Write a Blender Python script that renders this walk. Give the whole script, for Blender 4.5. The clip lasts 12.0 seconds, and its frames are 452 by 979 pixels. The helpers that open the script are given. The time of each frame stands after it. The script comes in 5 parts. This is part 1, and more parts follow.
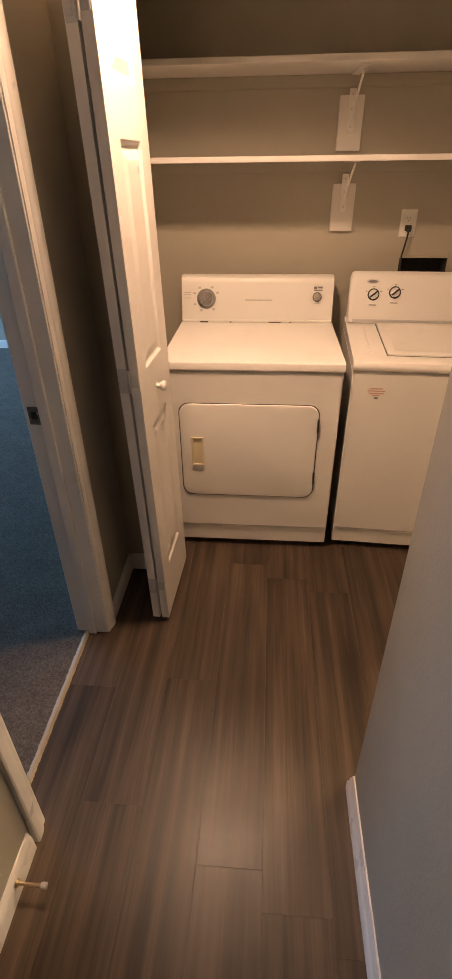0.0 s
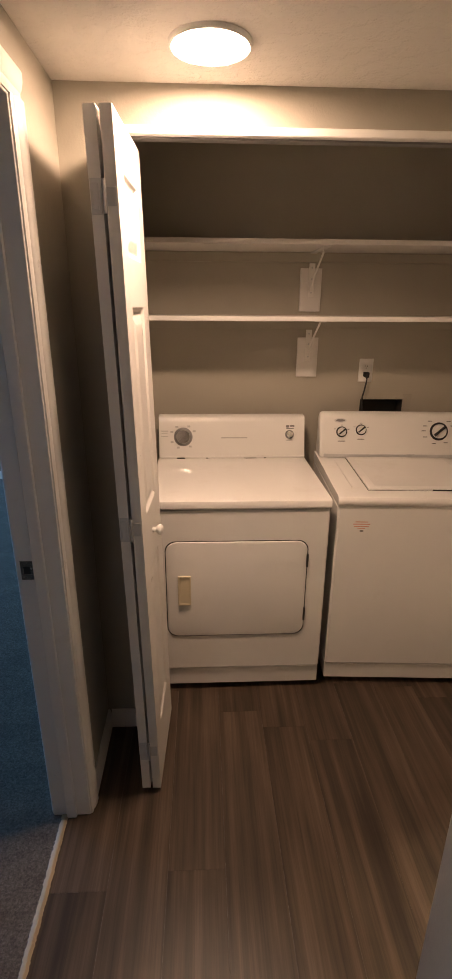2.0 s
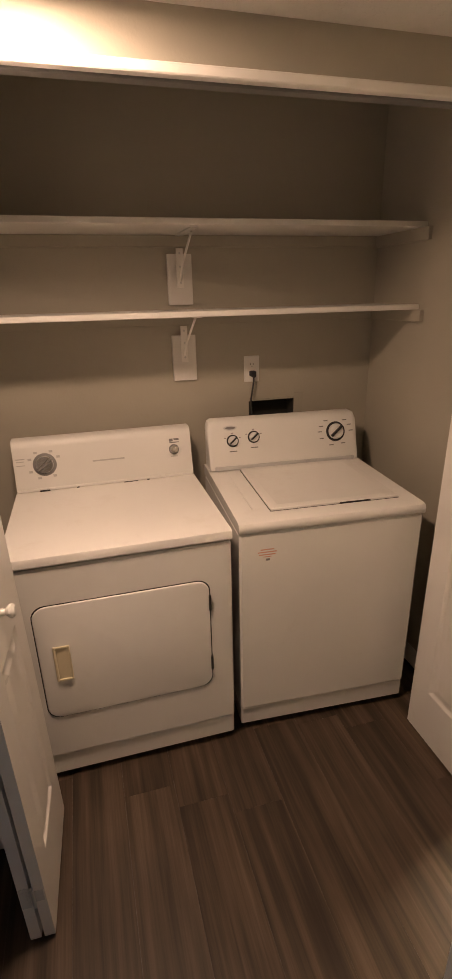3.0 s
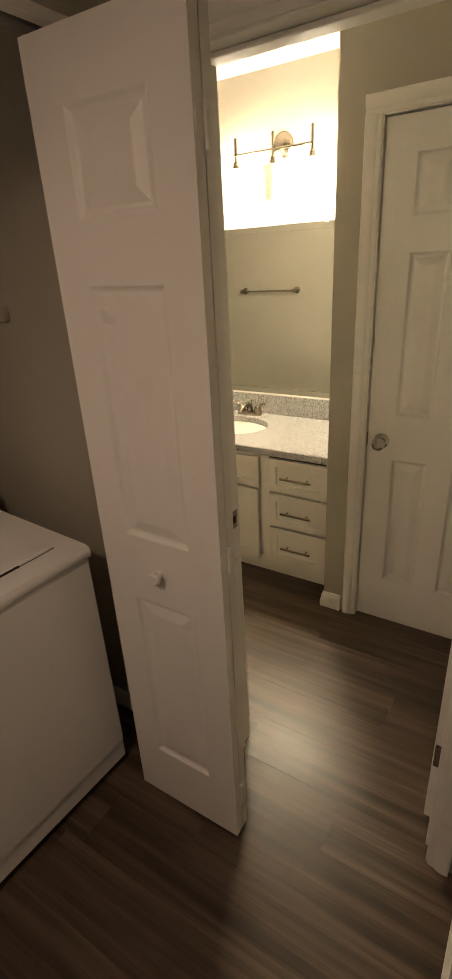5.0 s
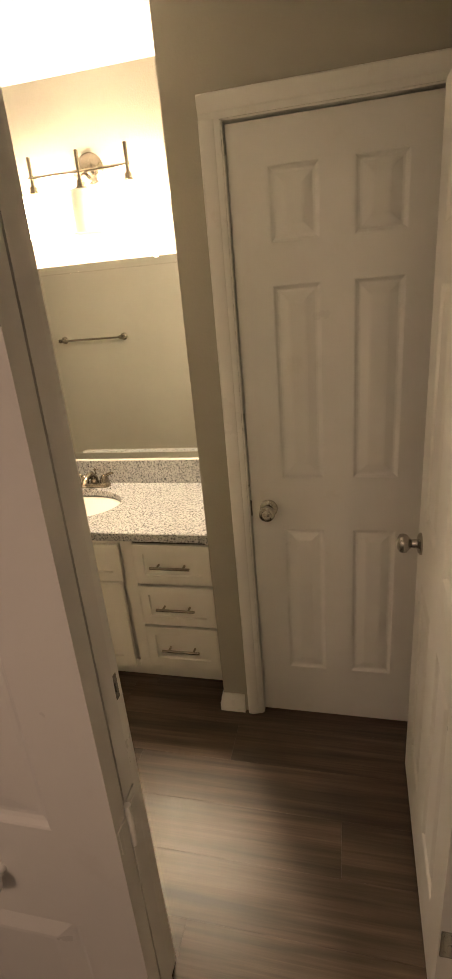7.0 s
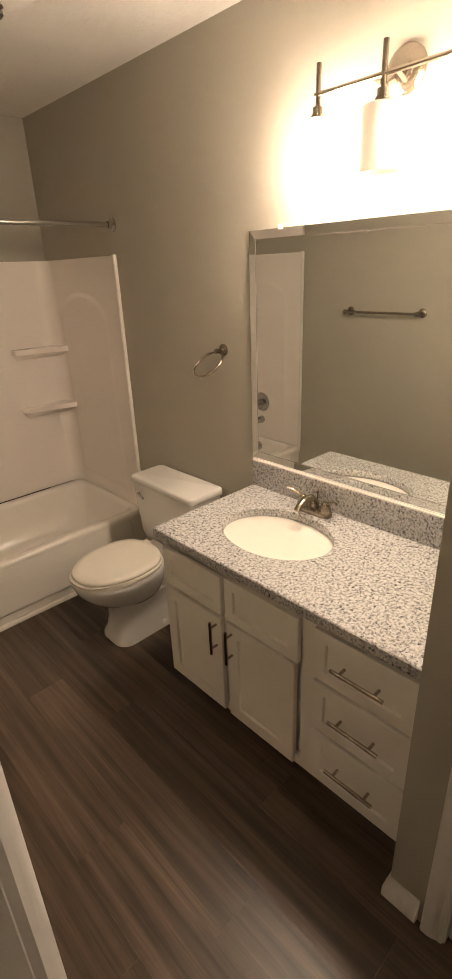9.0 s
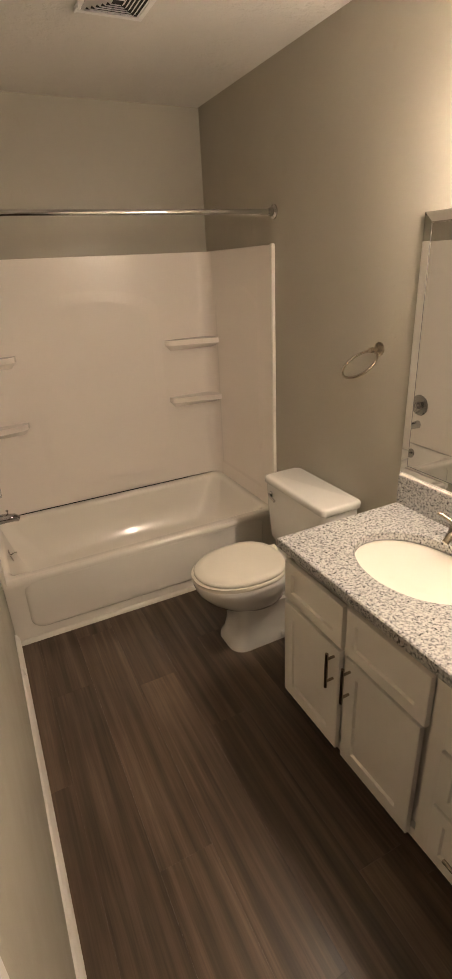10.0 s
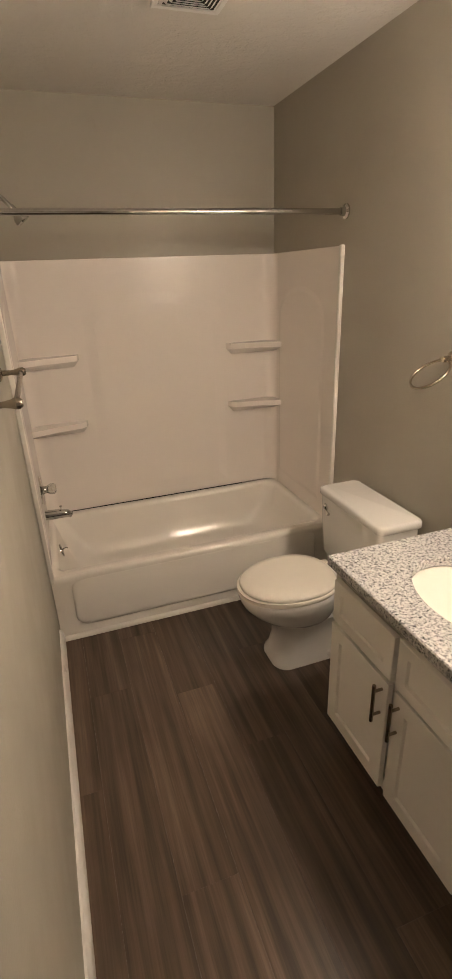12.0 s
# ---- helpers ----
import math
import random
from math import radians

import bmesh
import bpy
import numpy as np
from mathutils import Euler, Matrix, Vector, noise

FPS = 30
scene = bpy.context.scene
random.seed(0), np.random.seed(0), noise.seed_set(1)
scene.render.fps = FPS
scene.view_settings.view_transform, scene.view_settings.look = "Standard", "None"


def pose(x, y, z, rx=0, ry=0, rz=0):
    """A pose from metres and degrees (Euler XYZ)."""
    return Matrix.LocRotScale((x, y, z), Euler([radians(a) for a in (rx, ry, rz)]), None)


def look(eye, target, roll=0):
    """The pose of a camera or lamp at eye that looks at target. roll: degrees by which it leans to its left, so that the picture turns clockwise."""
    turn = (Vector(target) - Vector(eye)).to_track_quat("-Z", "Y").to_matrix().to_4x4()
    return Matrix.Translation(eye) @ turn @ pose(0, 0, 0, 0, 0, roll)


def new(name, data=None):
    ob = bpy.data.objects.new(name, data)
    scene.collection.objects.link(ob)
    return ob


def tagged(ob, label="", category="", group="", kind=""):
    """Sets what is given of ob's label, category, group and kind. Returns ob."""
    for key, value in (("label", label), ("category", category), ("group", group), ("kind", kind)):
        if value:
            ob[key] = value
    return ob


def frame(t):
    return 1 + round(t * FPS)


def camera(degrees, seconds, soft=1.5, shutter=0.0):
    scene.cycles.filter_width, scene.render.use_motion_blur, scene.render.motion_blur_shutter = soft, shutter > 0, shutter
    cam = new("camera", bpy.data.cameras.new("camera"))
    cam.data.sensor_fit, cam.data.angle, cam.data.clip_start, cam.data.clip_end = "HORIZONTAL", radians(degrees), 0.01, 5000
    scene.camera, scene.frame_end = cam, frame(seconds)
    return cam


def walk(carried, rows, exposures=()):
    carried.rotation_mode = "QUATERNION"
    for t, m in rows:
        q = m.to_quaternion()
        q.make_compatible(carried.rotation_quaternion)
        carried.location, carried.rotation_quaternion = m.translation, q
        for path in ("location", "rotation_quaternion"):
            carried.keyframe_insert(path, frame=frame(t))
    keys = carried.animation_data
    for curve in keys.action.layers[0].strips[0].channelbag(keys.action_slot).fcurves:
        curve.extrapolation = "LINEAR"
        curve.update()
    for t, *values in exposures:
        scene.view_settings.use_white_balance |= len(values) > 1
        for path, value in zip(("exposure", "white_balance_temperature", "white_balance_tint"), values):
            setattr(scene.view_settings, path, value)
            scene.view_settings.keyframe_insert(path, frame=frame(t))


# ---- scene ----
# ---------- camera and walk ----------
cam = camera(48.0, 12.0)
PATH = [
    (0, (-1.356, 0.315, 1.580), (-1.501, 1.990, 0.497), -0.8),
    (0.5, (-1.389, 0.220, 1.617), (-1.485, 2.028, 0.769), 0.7),
    (1, (-1.454, 0.215, 1.641), (-1.497, 2.058, 0.864), 0.9),
    (1.5, (-1.519, 0.265, 1.649), (-1.502, 2.136, 0.942), 0.6),
    (2, (-1.559, 0.400, 1.639), (-1.472, 2.279, 0.959), 0.4),
    (2.5, (-1.509, 0.610, 1.636), (-1.279, 2.477, 0.955), -0.4),
    (2.7, (-1.490, 0.681, 1.642), (-1.169, 2.529, 0.949), -0.7),
    (4.3, (-1.333, 1.083, 1.689), (-0.076, 2.404, 0.868), -3.8),
    (4.5, (-1.289, 1.098, 1.686), (0.048, 2.336, 0.861), -3.6),
    (5, (-1.179, 1.167, 1.672), (0.340, 2.172, 0.847), -3.5),
    (5.5, (-1.105, 1.281, 1.669), (0.565, 2.026, 0.861), -3.7),
    (6, (-1.059, 1.429, 1.678), (0.703, 1.955, 0.893), -4.5),
    (6.5, (-0.944, 1.482, 1.662), (0.859, 1.912, 0.911), -4.8),
    (6.7, (-0.866, 1.469, 1.655), (0.943, 1.895, 0.916), -4.9),
    (8.3, (-0.181, 1.463, 1.654), (1.413, 2.434, 0.938), -3.4),
    (8.5, (-0.136, 1.516, 1.665), (1.380, 2.591, 0.926), -2.8),
    (9, (-0.025, 1.608, 1.698), (1.221, 2.952, 0.897), -2.4),
    (9.5, (0.050, 1.666, 1.700), (1.048, 3.198, 0.890), -2.7),
    (10, (0.104, 1.718, 1.692), (0.891, 3.371, 0.886), -3.0),
    (10.5, (0.121, 1.758, 1.676), (0.754, 3.485, 0.891), -3.3),
    (11, (0.134, 1.781, 1.672), (0.674, 3.545, 0.901), -3.2),
    (11.5, (0.144, 1.789, 1.668), (0.648, 3.567, 0.904), -2.7),
    (12, (0.159, 1.780, 1.676), (0.742, 3.527, 0.894), -2.3),
]
EXPOSURES = [(0.0, 1.60, 9200, 20), (0.5, 1.19, 7750, 14), (1.0, 1.15, 7550, 12), (2.5, 1.24, 7650, 16), (4.5, 0.36, 7150, 7.5), (5.5, 0.06, 7150, 7.5), (6.5, 0.16, 7250, 10),
             (8.5, -0.34, 6950, 19), (9.5, -0.36, 6850, 18), (10.5, -0.24, 6600, 16.5), (12.0, -0.27, 6500, 17.5)]
walk(cam, [(t, look(eye, target, roll)) for t, eye, target, roll in PATH], EXPOSURES)

# ---------- world and light ----------
world = bpy.data.worlds.new("dusk_sky")
scene.world = world
world.use_nodes = True
wn = world.node_tree
sky = wn.nodes.new("ShaderNodeTexSky")
sky.sky_type = "NISHITA"
sky.sun_disc = False
sky.sun_elevation, sky.sun_rotation = radians(12), radians(200)
wn.links.new(sky.outputs[0], wn.nodes["Background"].inputs[0])
wn.nodes["Background"].inputs[1].default_value = 0.08

WARM = (1.0, 0.80, 0.58)
HALL_LAMP, VANITY_LAMP, BULB = 96.0, 134.0, 470.0


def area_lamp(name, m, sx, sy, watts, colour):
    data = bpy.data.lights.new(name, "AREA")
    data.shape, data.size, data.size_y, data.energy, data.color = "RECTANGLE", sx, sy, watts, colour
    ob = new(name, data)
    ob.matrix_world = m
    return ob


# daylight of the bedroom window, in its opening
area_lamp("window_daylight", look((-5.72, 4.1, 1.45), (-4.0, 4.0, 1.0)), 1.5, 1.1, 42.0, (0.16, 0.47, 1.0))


# ---------- materials ----------
def node_mat(name, base, rough=0.5, metal=0.0, spec=0.5, coat=0.0):
    m = bpy.data.materials.new(name)
    m.use_nodes = True
    b = m.node_tree.nodes["Principled BSDF"]
    b.inputs["Base Color"].default_value = (*base, 1)
    b.inputs["Roughness"].default_value = rough
    b.inputs["Metallic"].default_value = metal
    b.inputs["Specular IOR Level"].default_value = spec
    b.inputs["Coat Weight"].default_value = coat
    return m, m.node_tree, b


def coords(nt, scale=(1, 1, 1), offset=None):
    tc = nt.nodes.new("ShaderNodeTexCoord")
    mp = nt.nodes.new("ShaderNodeMapping")
    mp.inputs["Scale"].default_value = scale
    nt.links.new(tc.outputs["Object"], mp.inputs["Vector"])
    if offset is not None:
        nt.links.new(offset, mp.inputs["Location"])
    return mp.outputs[0]


def noise_tex(nt, vec, scale, detail=4, rough=0.55):
    n = nt.nodes.new("ShaderNodeTexNoise")
    n.inputs["Scale"].default_value, n.inputs["Detail"].default_value, n.inputs["Roughness"].default_value = scale, detail, rough
    nt.links.new(vec, n.inputs["Vector"])
    return n.outputs["Fac"]


def ramp(nt, fac, stops):
    r = nt.nodes.new("ShaderNodeValToRGB")
    e = r.color_ramp.elements
    while len(e) < len(stops):
        e.new(0.5)
    for el, (p, c) in zip(e, stops):
        el.position = p
        el.color = (*c, 1) if isinstance(c, tuple) else (c, c, c, 1)
    nt.links.new(fac, r.inputs[0])
    return r.outputs[0]


def mix(nt, kind, fac, a, b):
    n = nt.nodes.new("ShaderNodeMix")
    n.data_type, n.blend_type = "RGBA", kind
    for sock, v in ((n.inputs[0], fac), (n.inputs[6], a), (n.inputs[7], b)):
        if isinstance(v, bpy.types.NodeSocket):
            nt.links.new(v, sock)
        elif isinstance(v, tuple):
            sock.default_value = (*v, 1)
        else:
            sock.default_value = v
    return n.outputs[2]


def bump(nt, bsdf, height, strength, distance):
    n = nt.nodes.new("ShaderNodeBump")
    n.inputs["Strength"].default_value, n.inputs["Distance"].default_value = strength, distance
    nt.links.new(height, n.inputs["Height"])
    nt.links.new(n.outputs[0], bsdf.inputs["Normal"])


def painted(name, base, rough, grain=180.0, relief=0.0006, strength=0.5, vary=0.06, dirt=0.0, spec=0.5, coat=0.0, sheen=0.09):
    """Paint: soft large clouds of tone, fine relief, uneven gloss, a few rubbed smudges."""
    m, nt, b = node_mat(name, base, rough, 0, spec, coat)
    v = coords(nt)
    big = noise_tex(nt, v, 1.7, 5)
    lo, hi = tuple(c * (1 - vary) for c in base), tuple(min(1, c * (1 + vary)) for c in base)
    col = ramp(nt, big, [(0.3, lo), (0.7, hi)])
    if dirt:
        sm = noise_tex(nt, v, 9.0, 6, 0.7)
        col = mix(nt, "MULTIPLY", ramp(nt, sm, [(0.58, 0.0), (0.8, dirt)]), col, (0.62, 0.54, 0.44))
    nt.links.new(col, b.inputs["Base Color"])
    nt.links.new(ramp(nt, noise_tex(nt, v, 6.0, 5), [(0.3, max(0.02, rough - sheen)), (0.7, min(1, rough + sheen))]), b.inputs["Roughness"])
    bump(nt, b, noise_tex(nt, v, grain, 3), strength, relief)
    return m


def wall_paint(name, base):
    """Rolled eggshell paint over an orange-peel texture."""
    m, nt, b = node_mat(name, base, 0.45, 0, 0.4)
    v = coords(nt)
    big = noise_tex(nt, v, 1.3, 5)
    col = ramp(nt, big, [(0.3, tuple(c * 0.95 for c in base)), (0.7, tuple(c * 1.05 for c in base))])
    scuff = noise_tex(nt, coords(nt, (1, 1, 0.6)), 11.0, 8, 0.75)
    col = mix(nt, "MULTIPLY", ramp(nt, scuff, [(0.62, 0.0), (0.78, 0.25)]), col, (0.75, 0.68, 0.58))
    nt.links.new(col, b.inputs["Base Color"])
    nt.links.new(ramp(nt, noise_tex(nt, v, 4.0, 6), [(0.3, 0.36), (0.7, 0.55)]), b.inputs["Roughness"])
    peel = mix(nt, "ADD", 0.6, noise_tex(nt, v, 130.0, 2), noise_tex(nt, v, 34.0, 3))
    bump(nt, b, peel, 0.35, 0.0016)
    return m


def knockdown(name, base):
    m, nt, b = node_mat(name, base, 0.85, 0, 0.2)
    v = coords(nt)
    blobs = ramp(nt, noise_tex(nt, v, 26.0, 5, 0.6), [(0.44, 0.0), (0.58, 1.0)])
    nt.links.new(ramp(nt, noise_tex(nt, v, 1.5, 5), [(0.3, tuple(c * 0.93 for c in base)), (0.7, base)]), b.inputs["Base Color"])
    bump(nt, b, mix(nt, "ADD", 0.3, blobs, noise_tex(nt, v, 120.0, 3)), 0.6, 0.0028)
    return m


def plank_mat(name):
    """Vinyl plank: streaked grain along y, tone by plank, worn sheen."""
    m, nt, b = node_mat(name, (0.12, 0.085, 0.065), 0.4, 0, 0.36)
    info = nt.nodes.new("ShaderNodeObjectInfo")
    shift = nt.nodes.new("ShaderNodeVectorMath")
    shift.operation = "SCALE"
    comb = nt.nodes.new("ShaderNodeCombineXYZ")
    for k in range(3):
        nt.links.new(info.outputs["Random"], comb.inputs[k])
    nt.links.new(comb.outputs[0], shift.inputs[0])
    shift.inputs[3].default_value = 37.0
    off = shift.outputs[0]
    fine = noise_tex(nt, coords(nt, (150, 3.0, 1), off), 1.0, 7, 0.7)
    wide = noise_tex(nt, coords(nt, (30, 1.1, 1), off), 1.0, 4, 0.5)
    cloud = noise_tex(nt, coords(nt, (3, 2, 1), off), 1.0, 4)
    streak = ramp(nt, wide, [(0.32, (0.055, 0.038, 0.027)), (0.5, (0.098, 0.069, 0.049)), (0.66, (0.152, 0.108, 0.077))])
    col = mix(nt, "MULTIPLY", 0.75, streak, ramp(nt, fine, [(0.32, 0.52), (0.62, 1.0)]))
    col = mix(nt, "MULTIPLY", 0.85, col, ramp(nt, cloud, [(0.34, 0.68), (0.64, 1.03)]))
    tone = ramp(nt, info.outputs["Random"], [(0.0, (0.90, 0.885, 0.87)), (0.5, (1.0, 0.98, 0.96)), (1.0, (1.12, 1.09, 1.06))])
    nt.links.new(mix(nt, "MULTIPLY", 1.0, col, tone), b.inputs["Base Color"])
    nt.links.new(ramp(nt, mix(nt, "MIX", 0.4, fine, cloud), [(0.3, 0.27), (0.7, 0.46)]), b.inputs["Roughness"])
    bump(nt, b, fine, 0.25, 0.0005)
    return m


def carpet_mat(name):
    m, nt, b = node_mat(name, (0.2, 0.17, 0.15), 0.95, 0, 0.1)
    v = coords(nt)
    f = noise_tex(nt, v, 140.0, 5, 0.8)
    g = noise_tex(nt, v, 9.0, 5, 0.6)
    col = ramp(nt, f, [(0.3, (0.085, 0.07, 0.06)), (0.5, (0.19, 0.165, 0.145)), (0.7, (0.34, 0.30, 0.265))])
    nt.links.new(mix(nt, "MULTIPLY", 0.6, col, ramp(nt, g, [(0.3, 0.62), (0.7, 1.0)])), b.inputs["Base Color"])
    bump(nt, b, f, 1.0, 0.008)
    return m


def granite_mat(name):
    """Pale granite: white ground, grey clouds, dark mineral flecks."""
    m, nt, b = node_mat(name, (0.6, 0.58, 0.55), 0.16, 0, 0.5, 0.25)
    v = coords(nt)
    warp = nt.nodes.new("ShaderNodeVectorMath")
    warp.operation = "MULTIPLY_ADD"
    n3 = nt.nodes.new("ShaderNodeTexNoise")
    n3.inputs["Scale"].default_value, n3.inputs["Detail"].default_value = 70.0, 3
    nt.links.new(v, n3.inputs["Vector"])
    nt.links.new(n3.outputs["Color"], warp.inputs[0])
    warp.inputs[1].default_value = (0.012, 0.012, 0.012)
    nt.links.new(v, warp.inputs[2])
    w = warp.outputs[0]
    grey = ramp(nt, noise_tex(nt, w, 120.0, 4, 0.6), [(0.40, (0.60, 0.595, 0.585)), (0.52, (0.46, 0.455, 0.455)), (0.63, (0.21, 0.21, 0.22))])
    away = nt.nodes.new("ShaderNodeVectorMath")
    away.inputs[1].default_value = (7.3, 3.1, 5.7)
    nt.links.new(w, away.inputs[0])
    flecks = ramp(nt, noise_tex(nt, away.outputs[0], 115.0, 4, 0.62), [(0.588, 0.0), (0.622, 1.0)])
    col = mix(nt, "MIX", flecks, grey, (0.035, 0.034, 0.036))
    tan = ramp(nt, noise_tex(nt, w, 48.0, 2), [(0.66, 0.0), (0.72, 0.35)])
    nt.links.new(mix(nt, "MIX", tan, col, (0.42, 0.33, 0.25)), b.inputs["Base Color"])
    return m


def metal_mat(name, base, rough, brushed=True):
    m, nt, b = node_mat(name, base, rough, 1.0)
    v = coords(nt)
    nt.links.new(ramp(nt, noise_tex(nt, v, 60.0, 5), [(0.3, max(0.03, rough - 0.012)), (0.7, rough + 0.015)]), b.inputs["Roughness"])
    if brushed:
        bump(nt, b, noise_tex(nt, coords(nt, (900, 900, 60)), 1.0, 2), 0.15, 0.0002)
    return m


def glow(name, colour, strength):
    m, nt, b = node_mat(name, (0.8, 0.78, 0.72), 0.3)
    b.inputs["Emission Color"].default_value = (*colour, 1)
    b.inputs["Emission Strength"].default_value = strength
    return m


M_WALL = wall_paint("greige_wall_paint", (0.405, 0.377, 0.314))
M_CEIL = knockdown("white_ceiling_texture", (0.72, 0.69, 0.64))
M_TRIM = painted("white_trim_gloss", (0.82, 0.80, 0.76), 0.34, 90, 0.0005, 0.4, 0.04, 0.35)
M_DOOR = painted("white_door_paint", (0.80, 0.775, 0.74), 0.36, 240, 0.0004, 0.5, 0.03, 0.2)
M_ENAMEL = painted("white_enamel", (0.84, 0.825, 0.795), 0.22, 500, 0.0001, 0.2, 0.025, 0.18, 0.5, 0.3, sheen=0.015)
M_PLASTIC = painted("white_plastic", (0.77, 0.76, 0.73), 0.38, 400, 0.0001, 0.2, 0.02)
M_CREAM = painted("cream_plastic", (0.76, 0.67, 0.48), 0.4, 400, 0.0001, 0.2, 0.05)
M_SHELF = painted("white_shelf_paint", (0.72, 0.70, 0.665), 0.5, 60, 0.0006, 0.4, 0.05, 0.3)
M_CABINET = painted("white_cabinet_paint", (0.83, 0.795, 0.73), 0.38, 160, 0.0003, 0.4, 0.03, 0.15)
M_PORCELAIN = painted("white_porcelain", (0.80, 0.785, 0.755), 0.09, 300, 0.00005, 0.1, 0.015, 0, 0.5, 0.5, sheen=0.015)
# White porcelain darkened in its base colour to offset the strong lamp light.
M_SINK = painted("darkened_white_sink", (0.47, 0.475, 0.485), 0.10, 300, 0.00005, 0.1, 0.015, 0, 0.5, 0.0, sheen=0.015)
M_SEAT = painted("bone_toilet_seat", (0.81, 0.765, 0.68), 0.2, 300, 0.00005, 0.1, 0.02, sheen=0.015)
M_SURROUND = painted("almond_fibreglass", (0.87, 0.81, 0.755), 0.24, 300, 0.0001, 0.15, 0.012, 0, 0.5, 0.2, sheen=0.015)
M_TUB = painted("bone_tub_enamel", (0.84, 0.80, 0.735), 0.15, 300, 0.0001, 0.12, 0.012, 0, 0.5, 0.3, sheen=0.015)
M_CAULK = painted("aged_white_caulk", (0.72, 0.69, 0.63), 0.6, 80, 0.0015, 0.7, 0.08, 0.5)
M_NICKEL = metal_mat("brushed_nickel", (0.35, 0.305, 0.245), 0.26, False)
M_STEEL = metal_mat("satin_door_steel", (0.43, 0.405, 0.37), 0.26, False)
M_CHROME = metal_mat("chrome", (0.50, 0.495, 0.48), 0.07, False)
M_ALU = painted("painted_hinge_steel", (0.58, 0.58, 0.575), 0.34, 200, 0.0003, 0.4, 0.08, 0.3, 0.6)
M_SILVER = metal_mat("satin_silver", (0.74, 0.73, 0.71), 0.24)
M_DARK = painted("black_rubber", (0.018, 0.017, 0.017), 0.6, 200, 0.0003, 0.4, 0.2)
# Near-black painting the shade of gaps and recesses, also used on dryer hinges.
M_GAP = painted("gap_shade_black", (0.03, 0.028, 0.025), 0.9, 200, 0.0003, 0.4, 0.2)
M_INK = painted("grey_print", (0.20, 0.195, 0.19), 0.5, 200, 0.0001, 0.1, 0.1)
M_PALEINK = painted("faded_grey_print", (0.50, 0.49, 0.47), 0.5, 200, 0.0001, 0.1, 0.1)
M_RED = painted("faded_red_print", (0.70, 0.36, 0.27), 0.6, 200, 0.0001, 0.1, 0.15)
M_BRASS = metal_mat("dull_brass", (0.62, 0.50, 0.34), 0.35)
M_STRIP = painted("worn_beige_strip", (0.50, 0.40, 0.27), 0.45, 60, 0.001, 0.5, 0.2, 0.4)
M_FLOOR = plank_mat("walnut_vinyl_plank")
M_SUB = painted("dark_subfloor", (0.03, 0.024, 0.02), 0.9, 60, 0.001, 0.4, 0.1)
M_CARPET = carpet_mat("taupe_carpet")
M_GRANITE = granite_mat("speckled_granite")
M_MIRROR, _, _ = node_mat("mirror_silver", (0.86, 0.88, 0.86), 0.015, 1.0)
M_LED = glow("led_diffuser", (1.0, 0.74, 0.59), HALL_LAMP)
M_SHADE_LIT = glow("lit_opal_glass", (1.0, 0.85, 0.66), VANITY_LAMP)
M_BULB = glow("warm_bulb", (1.0, 0.83, 0.60), BULB)
M_SHADE = bpy.data.materials.new("opal_glass")
M_SHADE.use_nodes = True
snt = M_SHADE.node_tree
tl = snt.nodes.new("ShaderNodeBsdfTranslucent")
tl.inputs[0].default_value = (0.93, 0.92, 0.89, 1)
sb = snt.nodes["Principled BSDF"]
sb.inputs["Base Color"].default_value, sb.inputs["Roughness"].default_value = (0.90, 0.885, 0.85, 1), 0.2
smx = snt.nodes.new("ShaderNodeMixShader")
smx.inputs[0].default_value = 0.68
snt.links.new(sb.outputs[0], smx.inputs[1])
snt.links.new(tl.outputs[0], smx.inputs[2])
snt.links.new(smx.outputs[0], snt.nodes["Material Output"].inputs[0])
M_GLASS, _, gb = node_mat("clear_acrylic", (0.85, 0.84, 0.82), 0.08)
gb.inputs["Transmission Weight"].default_value = 0.85
M_PANE, _, pb = node_mat("window_glass", (0.9, 0.95, 1.0), 0.02)
pb.inputs["Transmission Weight"].default_value = 1.0


